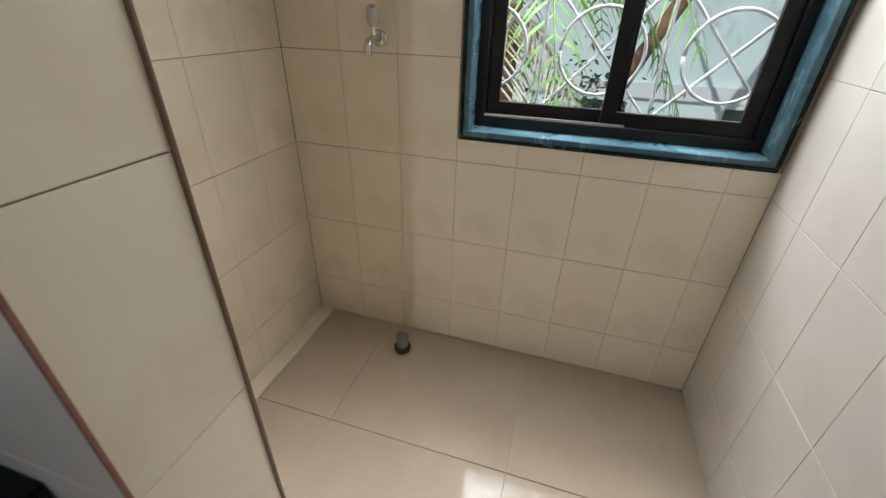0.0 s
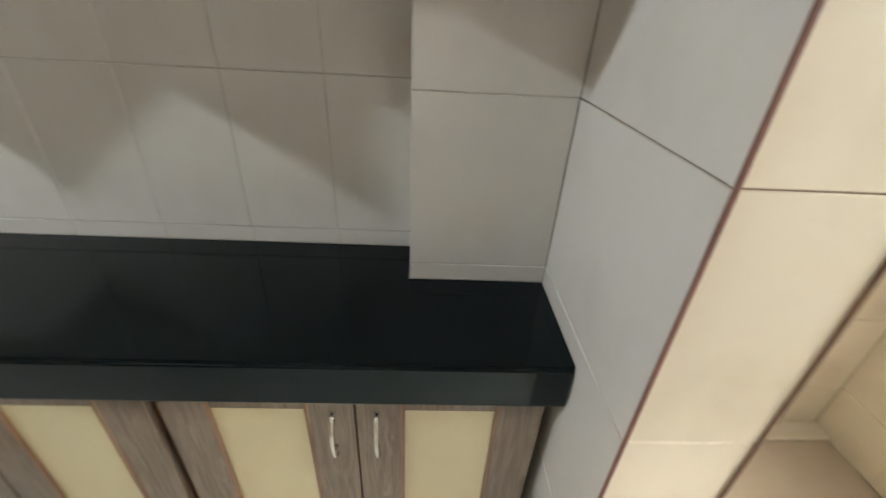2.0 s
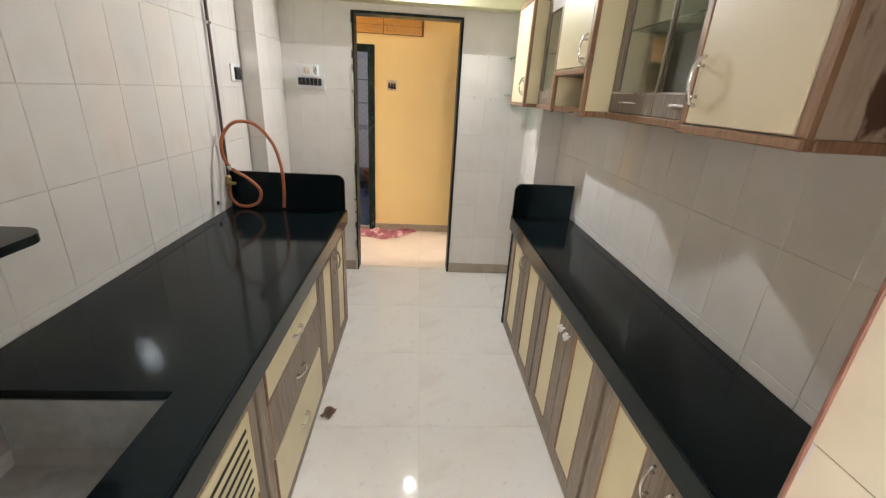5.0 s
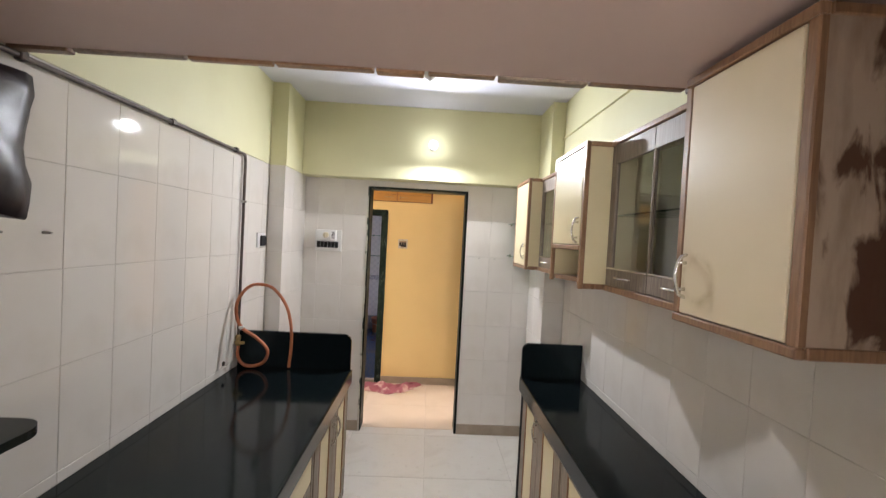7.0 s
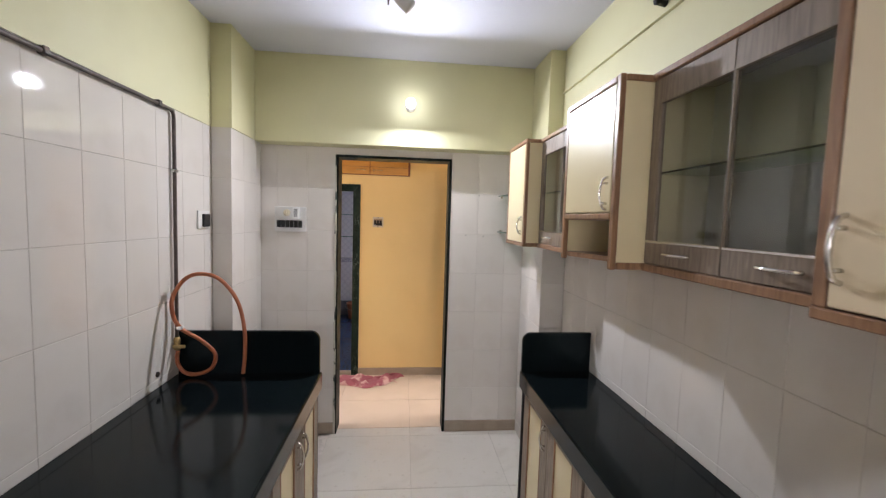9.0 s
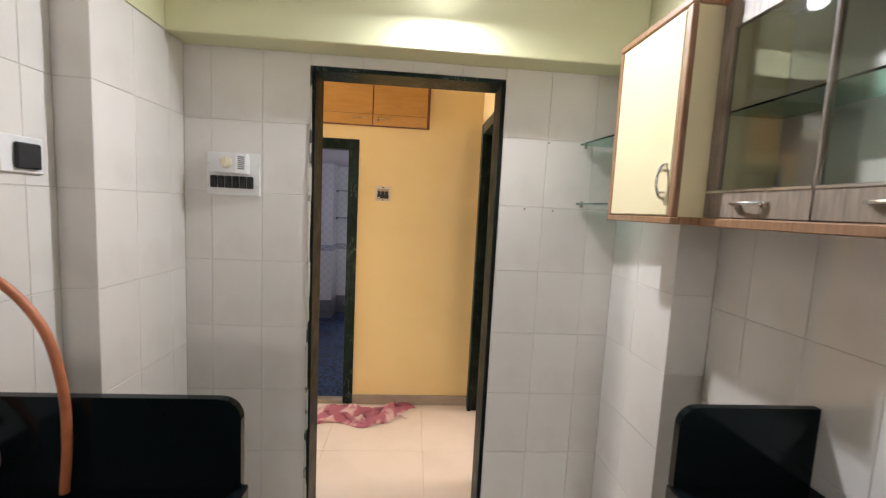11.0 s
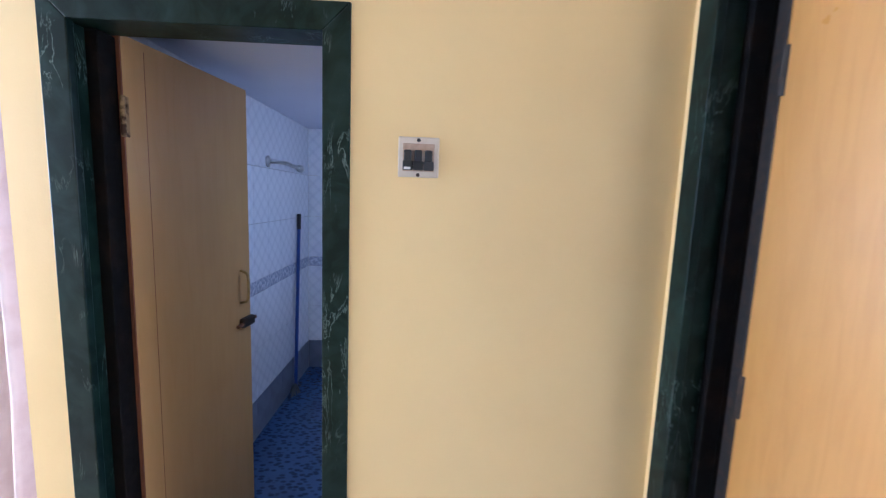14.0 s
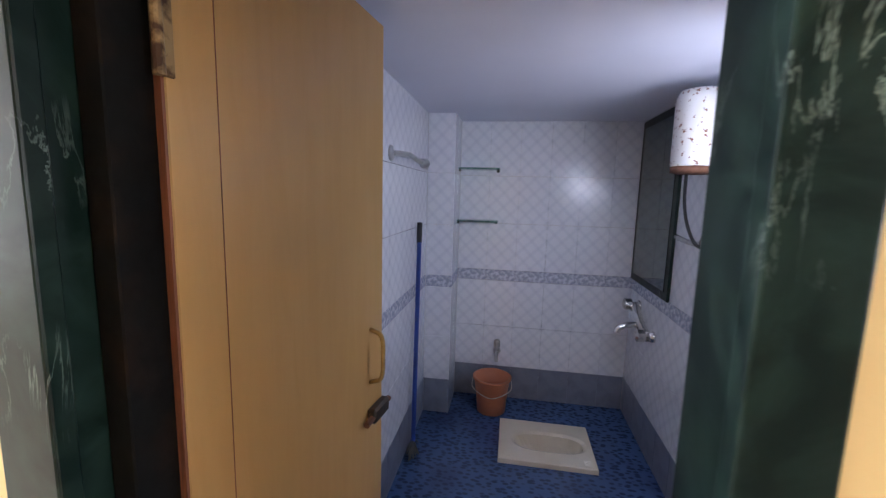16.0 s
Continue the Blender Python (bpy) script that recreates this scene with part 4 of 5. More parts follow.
def glass_unit(label, x, y0, y1, doors):
    ob = thing("glass_cabinet", label, "cabinet", (x, (y0 + y1) / 2, CB), "kitchen wall cabinets")
    body = bmesh.new()
    add_box(body, x + 0.004, WB, y0 + 0.002, y1 - 0.002, CB, CB + 0.018)
    part("bottom", body, GREYWOOD, ob)
    part("top", box(x + 0.004, WB, y0 + 0.002, y1 - 0.002, CT - 0.018, CT), GREYWOOD, ob)
    part("back_panel", box(WB - 0.006, WB, y0 + 0.002, y1 - 0.002, CB + 0.018, CT - 0.018), LINER, ob, "grey laminate back")
    part("lipping", box(x - 0.012, x + 0.01, y0 + 0.002, y1 - 0.002, CB - 0.012, CB + 0.012, 0.003), TRIM, ob, "brown timber lipping")
    part("lipping", box(x - 0.012, x + 0.01, y0 + 0.002, y1 - 0.002, CT - 0.012, CT + 0.008, 0.003), TRIM, ob)
    part("glass_shelf", box(x + 0.03, WB - 0.008, y0 + 0.004, y1 - 0.004, 1.775, 1.781), GREEN_GLASS, ob, "green edged glass shelf")
    step = (y1 - y0) / doors
    for k in range(doors):
        a, b = y0 + k * step + (0.004 if k == 0 else 0.001), y0 + (k + 1) * step - (0.004 if k == doors - 1 else 0.001)
        bm = ring_frame("x", x - 0.004, x + 0.014, a, b, CB + 0.014, CT - 0.014, 0.042 if k == 0 else 0.0012, 0.042 if k == doors - 1 else 0.0012, 0.07, 0.075)
        dd = part("door", bm, GREYWOOD, ob, "worn brown framed glass door")
        pane = part("pane", box(x + 0.003, x + 0.007, a + 0.0015, b - 0.0015, CB + 0.08, CT - 0.085), SMOKED, dd, "grey tinted glass pane")
        pane.visible_shadow = False
        part("rail", box(x - 0.007, x - 0.003, a + 0.004, b - 0.004, CB + 0.079, CB + 0.086, 0.001), CHROME, dd, "thin chrome strip")
        handle(dd, (x - 0.004, (a + b) / 2, CB + 0.05), (0, 1, 0), (-1, 0, 0), 0.10)
    return ob


glass_unit("worn brown glass fronted cabinet with two doors", 1.243, -1.345, -0.718, 2)
glass_unit("wide worn brown glass fronted cabinet with a shelf", 1.243, -2.388, -1.752, 2)
jar = thing("small_box", "small dark green box on the glass cabinet floor", "box", (1.36, -2.0, CB + 0.018))
part("carton", box(1.335, 1.385, -2.035, -1.97, CB + 0.0182, CB + 0.052, 0.003), DADO, jar)
part("lid", box(1.333, 1.387, -2.037, -1.968, CB + 0.0522, CB + 0.06, 0.002), BLACK_PLASTIC, jar, "black lid")

for z in (1.79, 1.53):
    g = thing("corner_glass_shelf", "clear glass corner shelf with a green edge", "shelf", (1.27, -0.17, z), "corner glass shelves")
    bm = bmesh.new()
    pts = [(1.361, -0.341), (1.361, -0.012), (1.16, -0.012), (1.165, -0.10), (1.19, -0.341)]
    lo = [bm.verts.new((a, b, z)) for a, b in pts]
    hi = [bm.verts.new((a, b, z + 0.007)) for a, b in pts]
    bm.faces.new(lo), bm.faces.new(hi)
    for i in range(5):
        bm.faces.new((lo[i], lo[(i + 1) % 5], hi[(i + 1) % 5], hi[i]))
    part("plate", bm, GREEN_GLASS, g)
    part("clip", box(1.33, 1.345, -0.011, -0.0005, z - 0.012, z + 0.016, 0.002), CHROME, g)
    part("clip", box(1.18, 1.195, -0.011, -0.0005, z - 0.012, z + 0.016, 0.002), CHROME, g)

# ---- kitchen fixtures ----
bulb = thing("wall_bulb", "glowing round lamp bulb on a white holder", "lamp", (0.5, -0.13, 2.37))
part("holder", lathe([(0.035, 0), (0.035, -0.012), (0.02, -0.02), (0.018, -0.05)], (0.5, -0.1305, 2.372), "y"), WHITE_PLASTIC, bulb, "", True)
part("globe", lathe([(0.012, -0.05), (0.026, -0.062), (0.034, -0.085), (0.03, -0.108), (0.014, -0.12)], (0.5, -0.1305, 2.372), "y"), GLOW, bulb, "lit white bulb", True).visible_shadow = False

rose = thing("ceiling_lamp_holder", "brown ceiling rose with a tilted empty white holder", "lamp holder", (0.42, -1.05, CEILING))
part("rose", lathe([(0.075, -0.001), (0.075, -0.02), (0.06, -0.035), (0.03, -0.04)], (0.42, -1.05, CEILING)), BROWN, rose, "", True)
part("stem", tube([(0.415, -1.05, CEILING - 0.036), (0.42, -1.05, CEILING - 0.07)], 0.012, 1, 12), DARK_METAL, rose)
part("cup", tube([(0.415, -1.05, CEILING - 0.062), (0.445, -1.055, CEILING - 0.09), (0.485, -1.06, CEILING - 0.118)], 0.02, 6, 16, 1.7), WHITE_PLASTIC, rose, "tilted white lamp cup", True)
part("bracket", box(0.378, 0.386, -1.07, -1.03, CEILING - 0.10, CEILING - 0.034, 0.003), DARK_METAL, rose)

stub = thing("cable_stub", "cut black cable sticking out of the wall", "cable", (1.45, -1.45, 2.45))
part("sleeve", tube([(1.451, -1.45, 2.46), (1.43, -1.455, 2.462), (1.40, -1.47, 2.455)], 0.014, 4), BLACK_PLASTIC, stub, "", True)

gp = thing("gas_pipe", "blackened gas pipe clipped along the tiled wall", "pipe", (-0.62, -2.0, 2.09))
part("pipe", tube([(-0.624, -3.24, 2.08), (-0.624, -2.2, 2.083), (-0.624, -1.5, 2.088), (-0.624, -0.96, 2.09), (-0.624, -0.915, 2.083), (-0.624, -0.90, 2.055), (-0.624, -0.90, 1.9),
                   (-0.624, -0.903, 1.4), (-0.624, -0.905, 0.99)], 0.0085, 6, 10), PIPE, gp, "", True)
for p in ((-0.632, -2.25, 2.085), (-0.632, -1.6, 2.09), (-0.632, -1.02, 2.094)):
    part("clip", box(p[0] - 0.004, p[0] + 0.02, p[1] - 0.012, p[1] + 0.012, p[2] - 0.014, p[2] + 0.012, 0.003), DARK_METAL, gp)
part("clip", box(-0.637, -0.613, -0.915, -0.885, 1.80, 1.815, 0.003), CHROME, gp)
part("valve", lathe([(0.012, -0.03), (0.016, -0.02), (0.013, 0), (0.016, 0.02), (0.01, 0.035)], (-0.624, -0.905, 0.965)), BRASS, gp, "brass gas cock", True)
part("lever", box(-0.645 + 0.01, -0.575, -0.93, -0.922, 0.948, 0.966, 0.003), BRASS, gp)

hose = thing("gas_hose", "orange rubber gas hose looped over the worktop", "hose", (-0.5, -0.9, H))
part("hose", tube([(-0.622, -0.905, 0.93), (-0.618, -0.915, 0.87), (-0.58, -0.92, 0.824), (-0.517, -0.92, 0.818), (-0.455, -0.92, 0.85), (-0.44, -0.92, 0.92), (-0.50, -0.93, 0.99),
                   (-0.585, -0.94, 1.05), (-0.617, -0.95, 1.12), (-0.615, -0.95, 1.21), (-0.57, -0.93, 1.29), (-0.505, -0.92, 1.315), (-0.42, -0.91, 1.29), (-0.345, -0.90, 1.19), (-0.31, -0.90, 1.06), (-0.305, -0.90, 0.93), (-0.315, -0.90, 0.811)],
                  0.0095, 7, 10), HOSE, hose, "", True)
part("tie", lathe([(0.014, -0.008), (0.016, 0), (0.014, 0.008)], (-0.590, -0.941, 1.055)), WHITE_PLASTIC, hose)

plug_hole = thing("wall_plug", "small dark plug hole low in the tiles", "plug", (-0.64, -1.045, 0.86))
part("plug", lathe([(0.013, 0), (0.012, 0.006), (0.006, 0.008)], (-0.6395, -1.045, 0.864), "x", 12), DARK_METAL, plug_hole)
for y, z in ((-2.30, 1.605), (-2.158, 1.604)):
    nail = thing("wall_nail", "grey nail plug sticking out of the tiles", "nail", (-0.64, y, z), "nails in the tiles")
    part("shank", lathe([(0.0045, 0), (0.0045, 0.012), (0.003, 0.026)], (-0.6395, y, z), "x", 8), PIPE_GREY, nail)
for xx, z in ((1.02, 1.795), (0.93, 1.50), (1.06, 1.497)):
    nail = thing("tile_plug", "small grey screw plug in the wall tiles", "plug", (xx, 0, z), "plugs in the tiles")
    part("plug", lathe([(0.0045, 0), (0.004, -0.003), (0.002, -0.004)], (xx, -0.0003, z), "y", 8), PIPE_GREY, nail)

bag = thing("plastic_bag", "dark maroon plastic bag hanging on the wall", "bag", (-0.6, -2.4, 1.66))
bm = bmesh.new()
rows = []
brng = random.Random(5)
for i in range(9):
    z = 2.02 - 0.36 * i / 8
    ring = []
    for k in range(16):
        a = 2 * math.pi * k / 16
        w = 0.14 + 0.012 * math.sin(i * 1.3) + brng.uniform(-0.008, 0.008)
        t = 0.028 + 0.012 * math.sin(i * 0.9 + k)
        ring.append(bm.verts.new((-0.592 + t * math.sin(a), -2.40 + w * math.cos(a), z - 0.02 * math.cos(a) * (i / 8) + brng.uniform(-0.005, 0.005))))
    rows.append(ring)
for a, b in zip(rows, rows[1:]):
    for k in range(16):
        bm.faces.new((a[k], a[(k + 1) % 16], b[(k + 1) % 16], b[k]))
bm.faces.new(rows[0]), bm.faces.new(rows[-1])
part("film", bm, BAG, bag, "", True)
part("hook", lathe([(0.006, 0), (0.006, 0.05)], (-0.6395, -2.40, 2.0), "x", 8), CHROME, bag)

ledge = thing("granite_shelf", "black granite wall shelf with a rounded corner", "shelf", (-0.4, -3.0, 1.2))
bm = bmesh.new()
pts = [(-0.639, -3.248), (-0.31, -3.248)]
for i in range(9):
    a = math.pi / 2 * i / 8
    pts.append((-0.37 + 0.06 * math.cos(a), -2.54 + 0.06 * math.sin(a)))
pts.append((-0.639, -2.48))
lo = [bm.verts.new((a, b, 1.18)) for a, b in pts]
hi = [bm.verts.new((a, b, 1.2)) for a, b in pts]
bm.faces.new(lo), bm.faces.new(hi)
for i in range(len(pts)):
    j = (i + 1) % len(pts)
    bm.faces.new((lo[i], lo[j], hi[j], hi[i]))
part("slab", bm, GRANITE, ledge)


def rocker(parent, x0, y, z0, w, h, material=BLACK_PLASTIC):
    bm = bmesh.new()
    add_box(bm, x0, x0 + w, y - 0.008, y + 0.001, z0, z0 + h, 0.002)
    add_box(bm, x0 + 0.002, x0 + w - 0.002, y - 0.013, y - 0.007, z0 + h * 0.45, z0 + h - 0.003, 0.002)
    part("switch", bm, material, parent, "black rocker switch")


sb = thing("switchboard", "white switchboard with fan regulator and black switches", "switchboard", (-0.326, 0, 1.585))
part("plate", box(-0.435, -0.218, -0.012, -0.0005, 1.495, 1.672, 0.004, 2), WHITE_PLASTIC, sb)
part("regulator_box", extruded([(-0.408, -0.0122), (-0.404, -0.055), (-0.300, -0.055), (-0.2645, -0.034), (-0.260, -0.0122)], 1.587, 1.668), WHITE_PLASTIC, sb, "white fan regulator box")
part("regulator_dial", lathe([(0.024, 0), (0.024, -0.006), (0.019, -0.012), (0.008, -0.014)], (-0.337, -0.0555, 1.628), "y"), CREAM_PLASTIC, sb, "cream round dial", True)
part("dial_ridge", box(-0.3395, -0.3345, -0.076, -0.066, 1.608, 1.648, 0.002), CREAM_PLASTIC, sb)
for k in range(7):
    part("vent_slot", extruded([(-0.2935, -0.0519), (-0.2715, -0.0389), (-0.2715, -0.0370), (-0.2935, -0.0500)], 1.603 + k * 0.008, 1.607 + k * 0.008), BLACK_PLASTIC, sb)
for k in range(6):
    rocker(sb, -0.418 + k * 0.0295, -0.012, 1.525, 0.026, 0.05)
for xx, zz in ((-0.428, 1.625), (-0.228, 1.625), (-0.428, 1.535), (-0.228, 1.535)):
    part("screw", lathe([(0.004, 0), (0.003, -0.002)], (xx, -0.0123, zz), "y", 8), STEEL, sb)

sk = thing("wall_socket", "white wall plate with one black switch", "socket", (-0.64, -0.60, 1.57))
part("plate", box(-0.6395, -0.63, -0.665, -0.535, 1.523, 1.623, 0.003), WHITE_PLASTIC, sk)
part("switch", box(-0.631, -0.618, -0.628, -0.555, 1.535, 1.605, 0.004), BLACK_PLASTIC, sk, "black rocker switch")

scrap = thing("floor_scrap", "small dark crumpled scrap on the tiled floor", "litter", (0.1, -1.772, 0))
bm = bmesh.new()
cols = []
for i in range(5):
    u = i / 4 - 0.5
    cols.append([bm.verts.new((0.1 + 0.05 * u + 0.012 * v, -1.772 + 0.035 * v - 0.02 * u, 0.004 + 0.014 * abs(math.sin(5 * u + 2 * v)))) for v in (-1, -0.3, 0.4, 1)])
for a, b in zip(cols, cols[1:]):
    for k in range(3):
        bm.faces.new((a[k], b[k], b[k + 1], a[k + 1]))
bmesh.ops.solidify(bm, geom=bm.faces[:], thickness=0.003)
part("crumpled_film", bm, BROWN, scrap)

# ---- wash area ----
win = thing("window_1", "black aluminium sliding window in a teal marble surround", "window", (0.47, -4.4, WZ0))
win["kind"] = "structure"
part("sill", box(WX0, WX1, -4.519, -4.305, WZ0, WZ0 + 0.02, 0.003), TEAL, win, "teal marble sill")
part("head", box(WX0, WX1, -4.519, -4.305, WZ1 - 0.02, WZ1, 0.003), TEAL, win)
part("reveal", box(WX0, WX0 + 0.02, -4.519, -4.305, WZ0 + 0.02, WZ1 - 0.02, 0.003), TEAL, win)
part("reveal", box(WX1 - 0.02, WX1, -4.519, -4.305, WZ0 + 0.02, WZ1 - 0.02, 0.003), TEAL, win)
part("edge_strip", box(WX0 - 0.012, WX1 + 0.012, -4.325, -4.309, WZ0 - 0.014, WZ0 - 0.0005, 0.002), GREEN, win)
part("edge_strip", box(WX1 + 0.0005, WX1 + 0.014, -4.325, -4.309, WZ0, WZ1, 0.002), GREEN, win)
part("edge_strip", box(WX0 - 0.014, WX0 - 0.0005, -4.325, -4.309, WZ0, WZ1, 0.002), GREEN, win)
fx0, fx1, fz0, fz1 = WX0 + 0.021, WX1 - 0.021, WZ0 + 0.021, WZ1 - 0.021
fr = ring_frame("y", -4.46, -4.39, fx0, fx1, fz0, fz1, 0.03, 0.03, 0.035, 0.035)
part("window_frame", fr, BLACK_ALU, win)
part("track", box(fx0 + 0.4, fx1 - 0.03, -4.405, -4.40, fz0 + 0.035, fz0 + 0.042), STEEL, win, "bare metal sliding track")
mid = 0.47
for a, b, yy in ((fx0 + 0.03, mid + 0.03, -4.415), (mid - 0.03, fx1 - 0.03, -4.44)):
    s = ring_frame("y", yy - 0.01, yy + 0.01, a, b, fz0 + 0.036, fz1 - 0.036, 0.045, 0.045, 0.044, 0.044)
    sash = part("sash", s, BLACK_ALU, win, "black sliding sash")
    pane = part("pane", box(a + 0.043, b - 0.043, yy - 0.002, yy + 0.002, fz0 + 0.078, fz1 - 0.078), GLASS, sash, "clear glass pane")
    pane.visible_shadow = False

gr = thing("window_grille", "white painted iron grille of circles and diagonals", "window grille", (0.47, -4.53, WZ0))
gy = -4.535
for xx in (-0.047, 0.339, 0.725):
    part("bar", tube([(xx, gy, WZ0 + 0.03), (xx, gy, WZ1 + 0.02)], 0.006, 1, 6), GRILLE, gr)
for zz in (WZ0 + 0.055, WZ1 - 0.03):
    part("bar", tube([(-0.06, gy, zz), (1.0, gy, zz)], 0.006, 1, 6), GRILLE, gr)
for cx in (0.146, 0.532, 0.918):
    for cz in (1.20, 1.62):
        ring = [Vector((cx + 0.135 * math.cos(2 * math.pi * k / 32), gy + 0.004, cz + 0.135 * math.sin(2 * math.pi * k / 32))) for k in range(33)]
        bm = bmesh.new()
        add_tube(bm, ring, 0.006, 6)
        part("ring", bm, GRILLE, gr, "", True)
for xx in (-0.047, 0.339, 0.725):
    for za in (0.99, 1.41):
        part("diagonal", tube([(xx, gy - 0.006, za), (xx + 0.386, gy - 0.006, za + 0.42)], 0.006, 1, 6), GRILLE, gr)
        part("diagonal", tube([(xx + 0.386, gy - 0.012, za), (xx, gy - 0.012, za + 0.42)], 0.006, 1, 6), GRILLE, gr)


def bib_tap(label, x, y, z, sy, category="tap", metal=CHROME):
    """A wall tap pointing along sy in y."""
    ob = thing("wall_tap", label, category, (x, y, z))
    part("flange", lathe([(0.026, 0.0005 * sy), (0.026, 0.006 * sy), (0.016, 0.012 * sy)], (x, y, z), "y", 16), metal, ob, "", True)
    part("spout", tube([(x, y + 0.01 * sy, z), (x, y + 0.04 * sy, z), (x, y + 0.075 * sy, z - 0.004), (x, y + 0.092 * sy, z - 0.02), (x, y + 0.094 * sy, z - 0.045)], 0.012, 6, 10), metal, ob, "", True)
    part("stem", lathe([(0.009, 0.008), (0.008, 0.035)], (x, y + 0.045 * sy, z), "z", 12), metal, ob)
    part("head", lathe([(0.014, 0.033), (0.022, 0.045), (0.022, 0.085), (0.014, 0.095)], (x, y + 0.045 * sy, z), "z", 8), metal, ob, "ribbed tap head")
    return ob


bib_tap("chrome tap with a ribbed head on the tiles", 1.24, -4.317, 1.225, 1)
dr = thing("drain_pipe", "short grey drain pipe stub rising from the floor", "pipe", (1.135, -4.17, 0))
part("collar", lathe([(0.036, 0.0005), (0.036, 0.02), (0.028, 0.026)], (1.135, -4.17, 0), "z", 18), DARK_METAL, dr, "", True)
bm = bmesh.new()
add_lathe(bm, [(0.024, 0.02), (0.026, 0.03), (0.026, 0.075), (0.028, 0.078), (0.022, 0.08), (0.02, 0.04)], (1.135, -4.17, 0), "z", 18)
part("stub", bm, PIPE_GREY, dr, "", True)
structure("floor_strip", box(1.56, 1.632, -4.317, -3.236, 0.0, 0.012, 0.002), WARM_TILE, "pale beige strip along the wash area wall", "trim")

# ---- passage ----
lc = thing("loft_cupboard", "orange plywood loft cupboard doors above the passage", "cupboard", (-0.15, 1.135, 2.03))
part("carcass", box(-0.83, 0.522, 1.128, 1.1445, 2.028, 2.6, 0.002), RED_EDGE, lc)
for a, b, hx in ((-0.615, -0.262, -0.33), (-0.228, 0.124, 0.04), (0.13, 0.502, 0.2)):
    d = part("door", box(a, b, 1.114, 1.1278, 2.034, 2.59, 0.003), LOFT_DOOR, lc)
    part("rail_line", box(a + 0.002, b - 0.002, 1.1128, 1.1142, 2.105, 2.108), BROWN, d)
    handle(d, (hx, 1.1139, 2.075), (1, 0, 0), (0, -1, 0), 0.09, BRASS)
part("key", box(0.163, 0.167, 1.10, 1.1138, 2.06, 2.09, 0.001), DARK_METAL, lc)

s3 = thing("switch_plate", "white plate with three black switches on yellow wall", "switch", (0.212, 1.145, 1.565))
PLATE = mottled("yellowed_plastic_plate", (0.60, 0.52, 0.43), (0.52, 0.43, 0.34), 0.45, 20)
INSET = mottled("brown_grimy_plastic", (0.42, 0.30, 0.21), (0.28, 0.18, 0.12), 0.5, 60)
part("plate", box(0.160, 0.265, 1.136, 1.1445, 1.515, 1.617, 0.003, 2), PLATE, s3)
part("inset", box(0.172, 0.253, 1.134, 1.137, 1.53, 1.60, 0.001), INSET, s3, "grimy brown inset")
for k in range(3):
    bm = bmesh.new()
    add_box(bm, 0.1725 + k * 0.0268, 0.1988 + k * 0.0268, 1.1245, 1.1342, 1.5325, 1.556, 0.002)
    add_box(bm, 0.1755 + k * 0.0268, 0.1945 + k * 0.0268, 1.121, 1.1342, 1.554, 1.583, 0.003)
    part("switch", bm, BLACK_PLASTIC, s3, "black rocker switch")
part("chipped_edge", box(0.176, 0.193, 1.1225, 1.1242, 1.534, 1.5405, 0.001), WHITE_PLASTIC, s3)
for zz in (1.609, 1.521):
    part("screw", lathe([(0.005, 0), (0.004, -0.002)], (0.212, 1.1358, zz), "y", 10), DARK_METAL, s3)

rag = thing("floor_rag", "crumpled maroon and pink cloth on the floor", "cloth", (0.12, 0.95, 0))
bm = bmesh.new()
n, mrows = 34, 20
grid = []
for i in range(n):
    row = []
    for k in range(mrows):
        u, v = i / (n - 1), k / (mrows - 1)
        xx = -0.20 + 0.64 * u + 0.05 * math.sin(v * 7 + u * 3)
        yy = 0.80 + 0.24 * v + 0.10 * u + 0.05 * math.sin(u * 9)
        f = abs(noise.noise((u * 5, v * 3, 1.7))) * 0.075 + abs(noise.noise((u * 11, v * 8, 4.1))) * 0.03
        edge = min(u, 1 - u, v, 1 - v)
        row.append(bm.verts.new((xx + 0.04 * noise.noise((v * 6, u * 6, 9)), yy + 0.05 * noise.noise((u * 6, v * 6, 3)), 0.004 + f * min(1, edge * 7))))
    grid.append(row)
for i in range(n - 1):
    for k in range(mrows - 1):
        bm.faces.new((grid[i][k], grid[i + 1][k], grid[i + 1][k + 1], grid[i][k + 1]))
cloth = part("cloth", bm, RAG, rag, "", True)
sol = cloth.modifiers.new("thickness", "SOLIDIFY")
sol.thickness = 0.003


def leaf_door(name, label, hinge, angle, width, z0, z1, face, edge):
    """A flush door leaf from a hinge, turned by angle degrees from +x."""
    ob = thing(name, label, "door", hinge)
    bm = box(0, width, -0.034, 0, z0, z1, 0.003)
    leaf = finish("leaf", bm, face)
    lip = finish("hinge_edge", box(-0.004, 0.0, -0.034, -0.001, z0, z1), edge)
    m = Matrix.Translation(hinge) @ Matrix.Rotation(radians(angle), 4, "Z")
    for o in (leaf, lip):
        o.parent = ob
        o.matrix_world = m
    return ob, m


def add_to(ob, m, name, bm, material, label="", smooth=False):
    p = finish(name, bm, material, None, label, smooth)
    p.parent = ob
    p.matrix_world = m
    return p


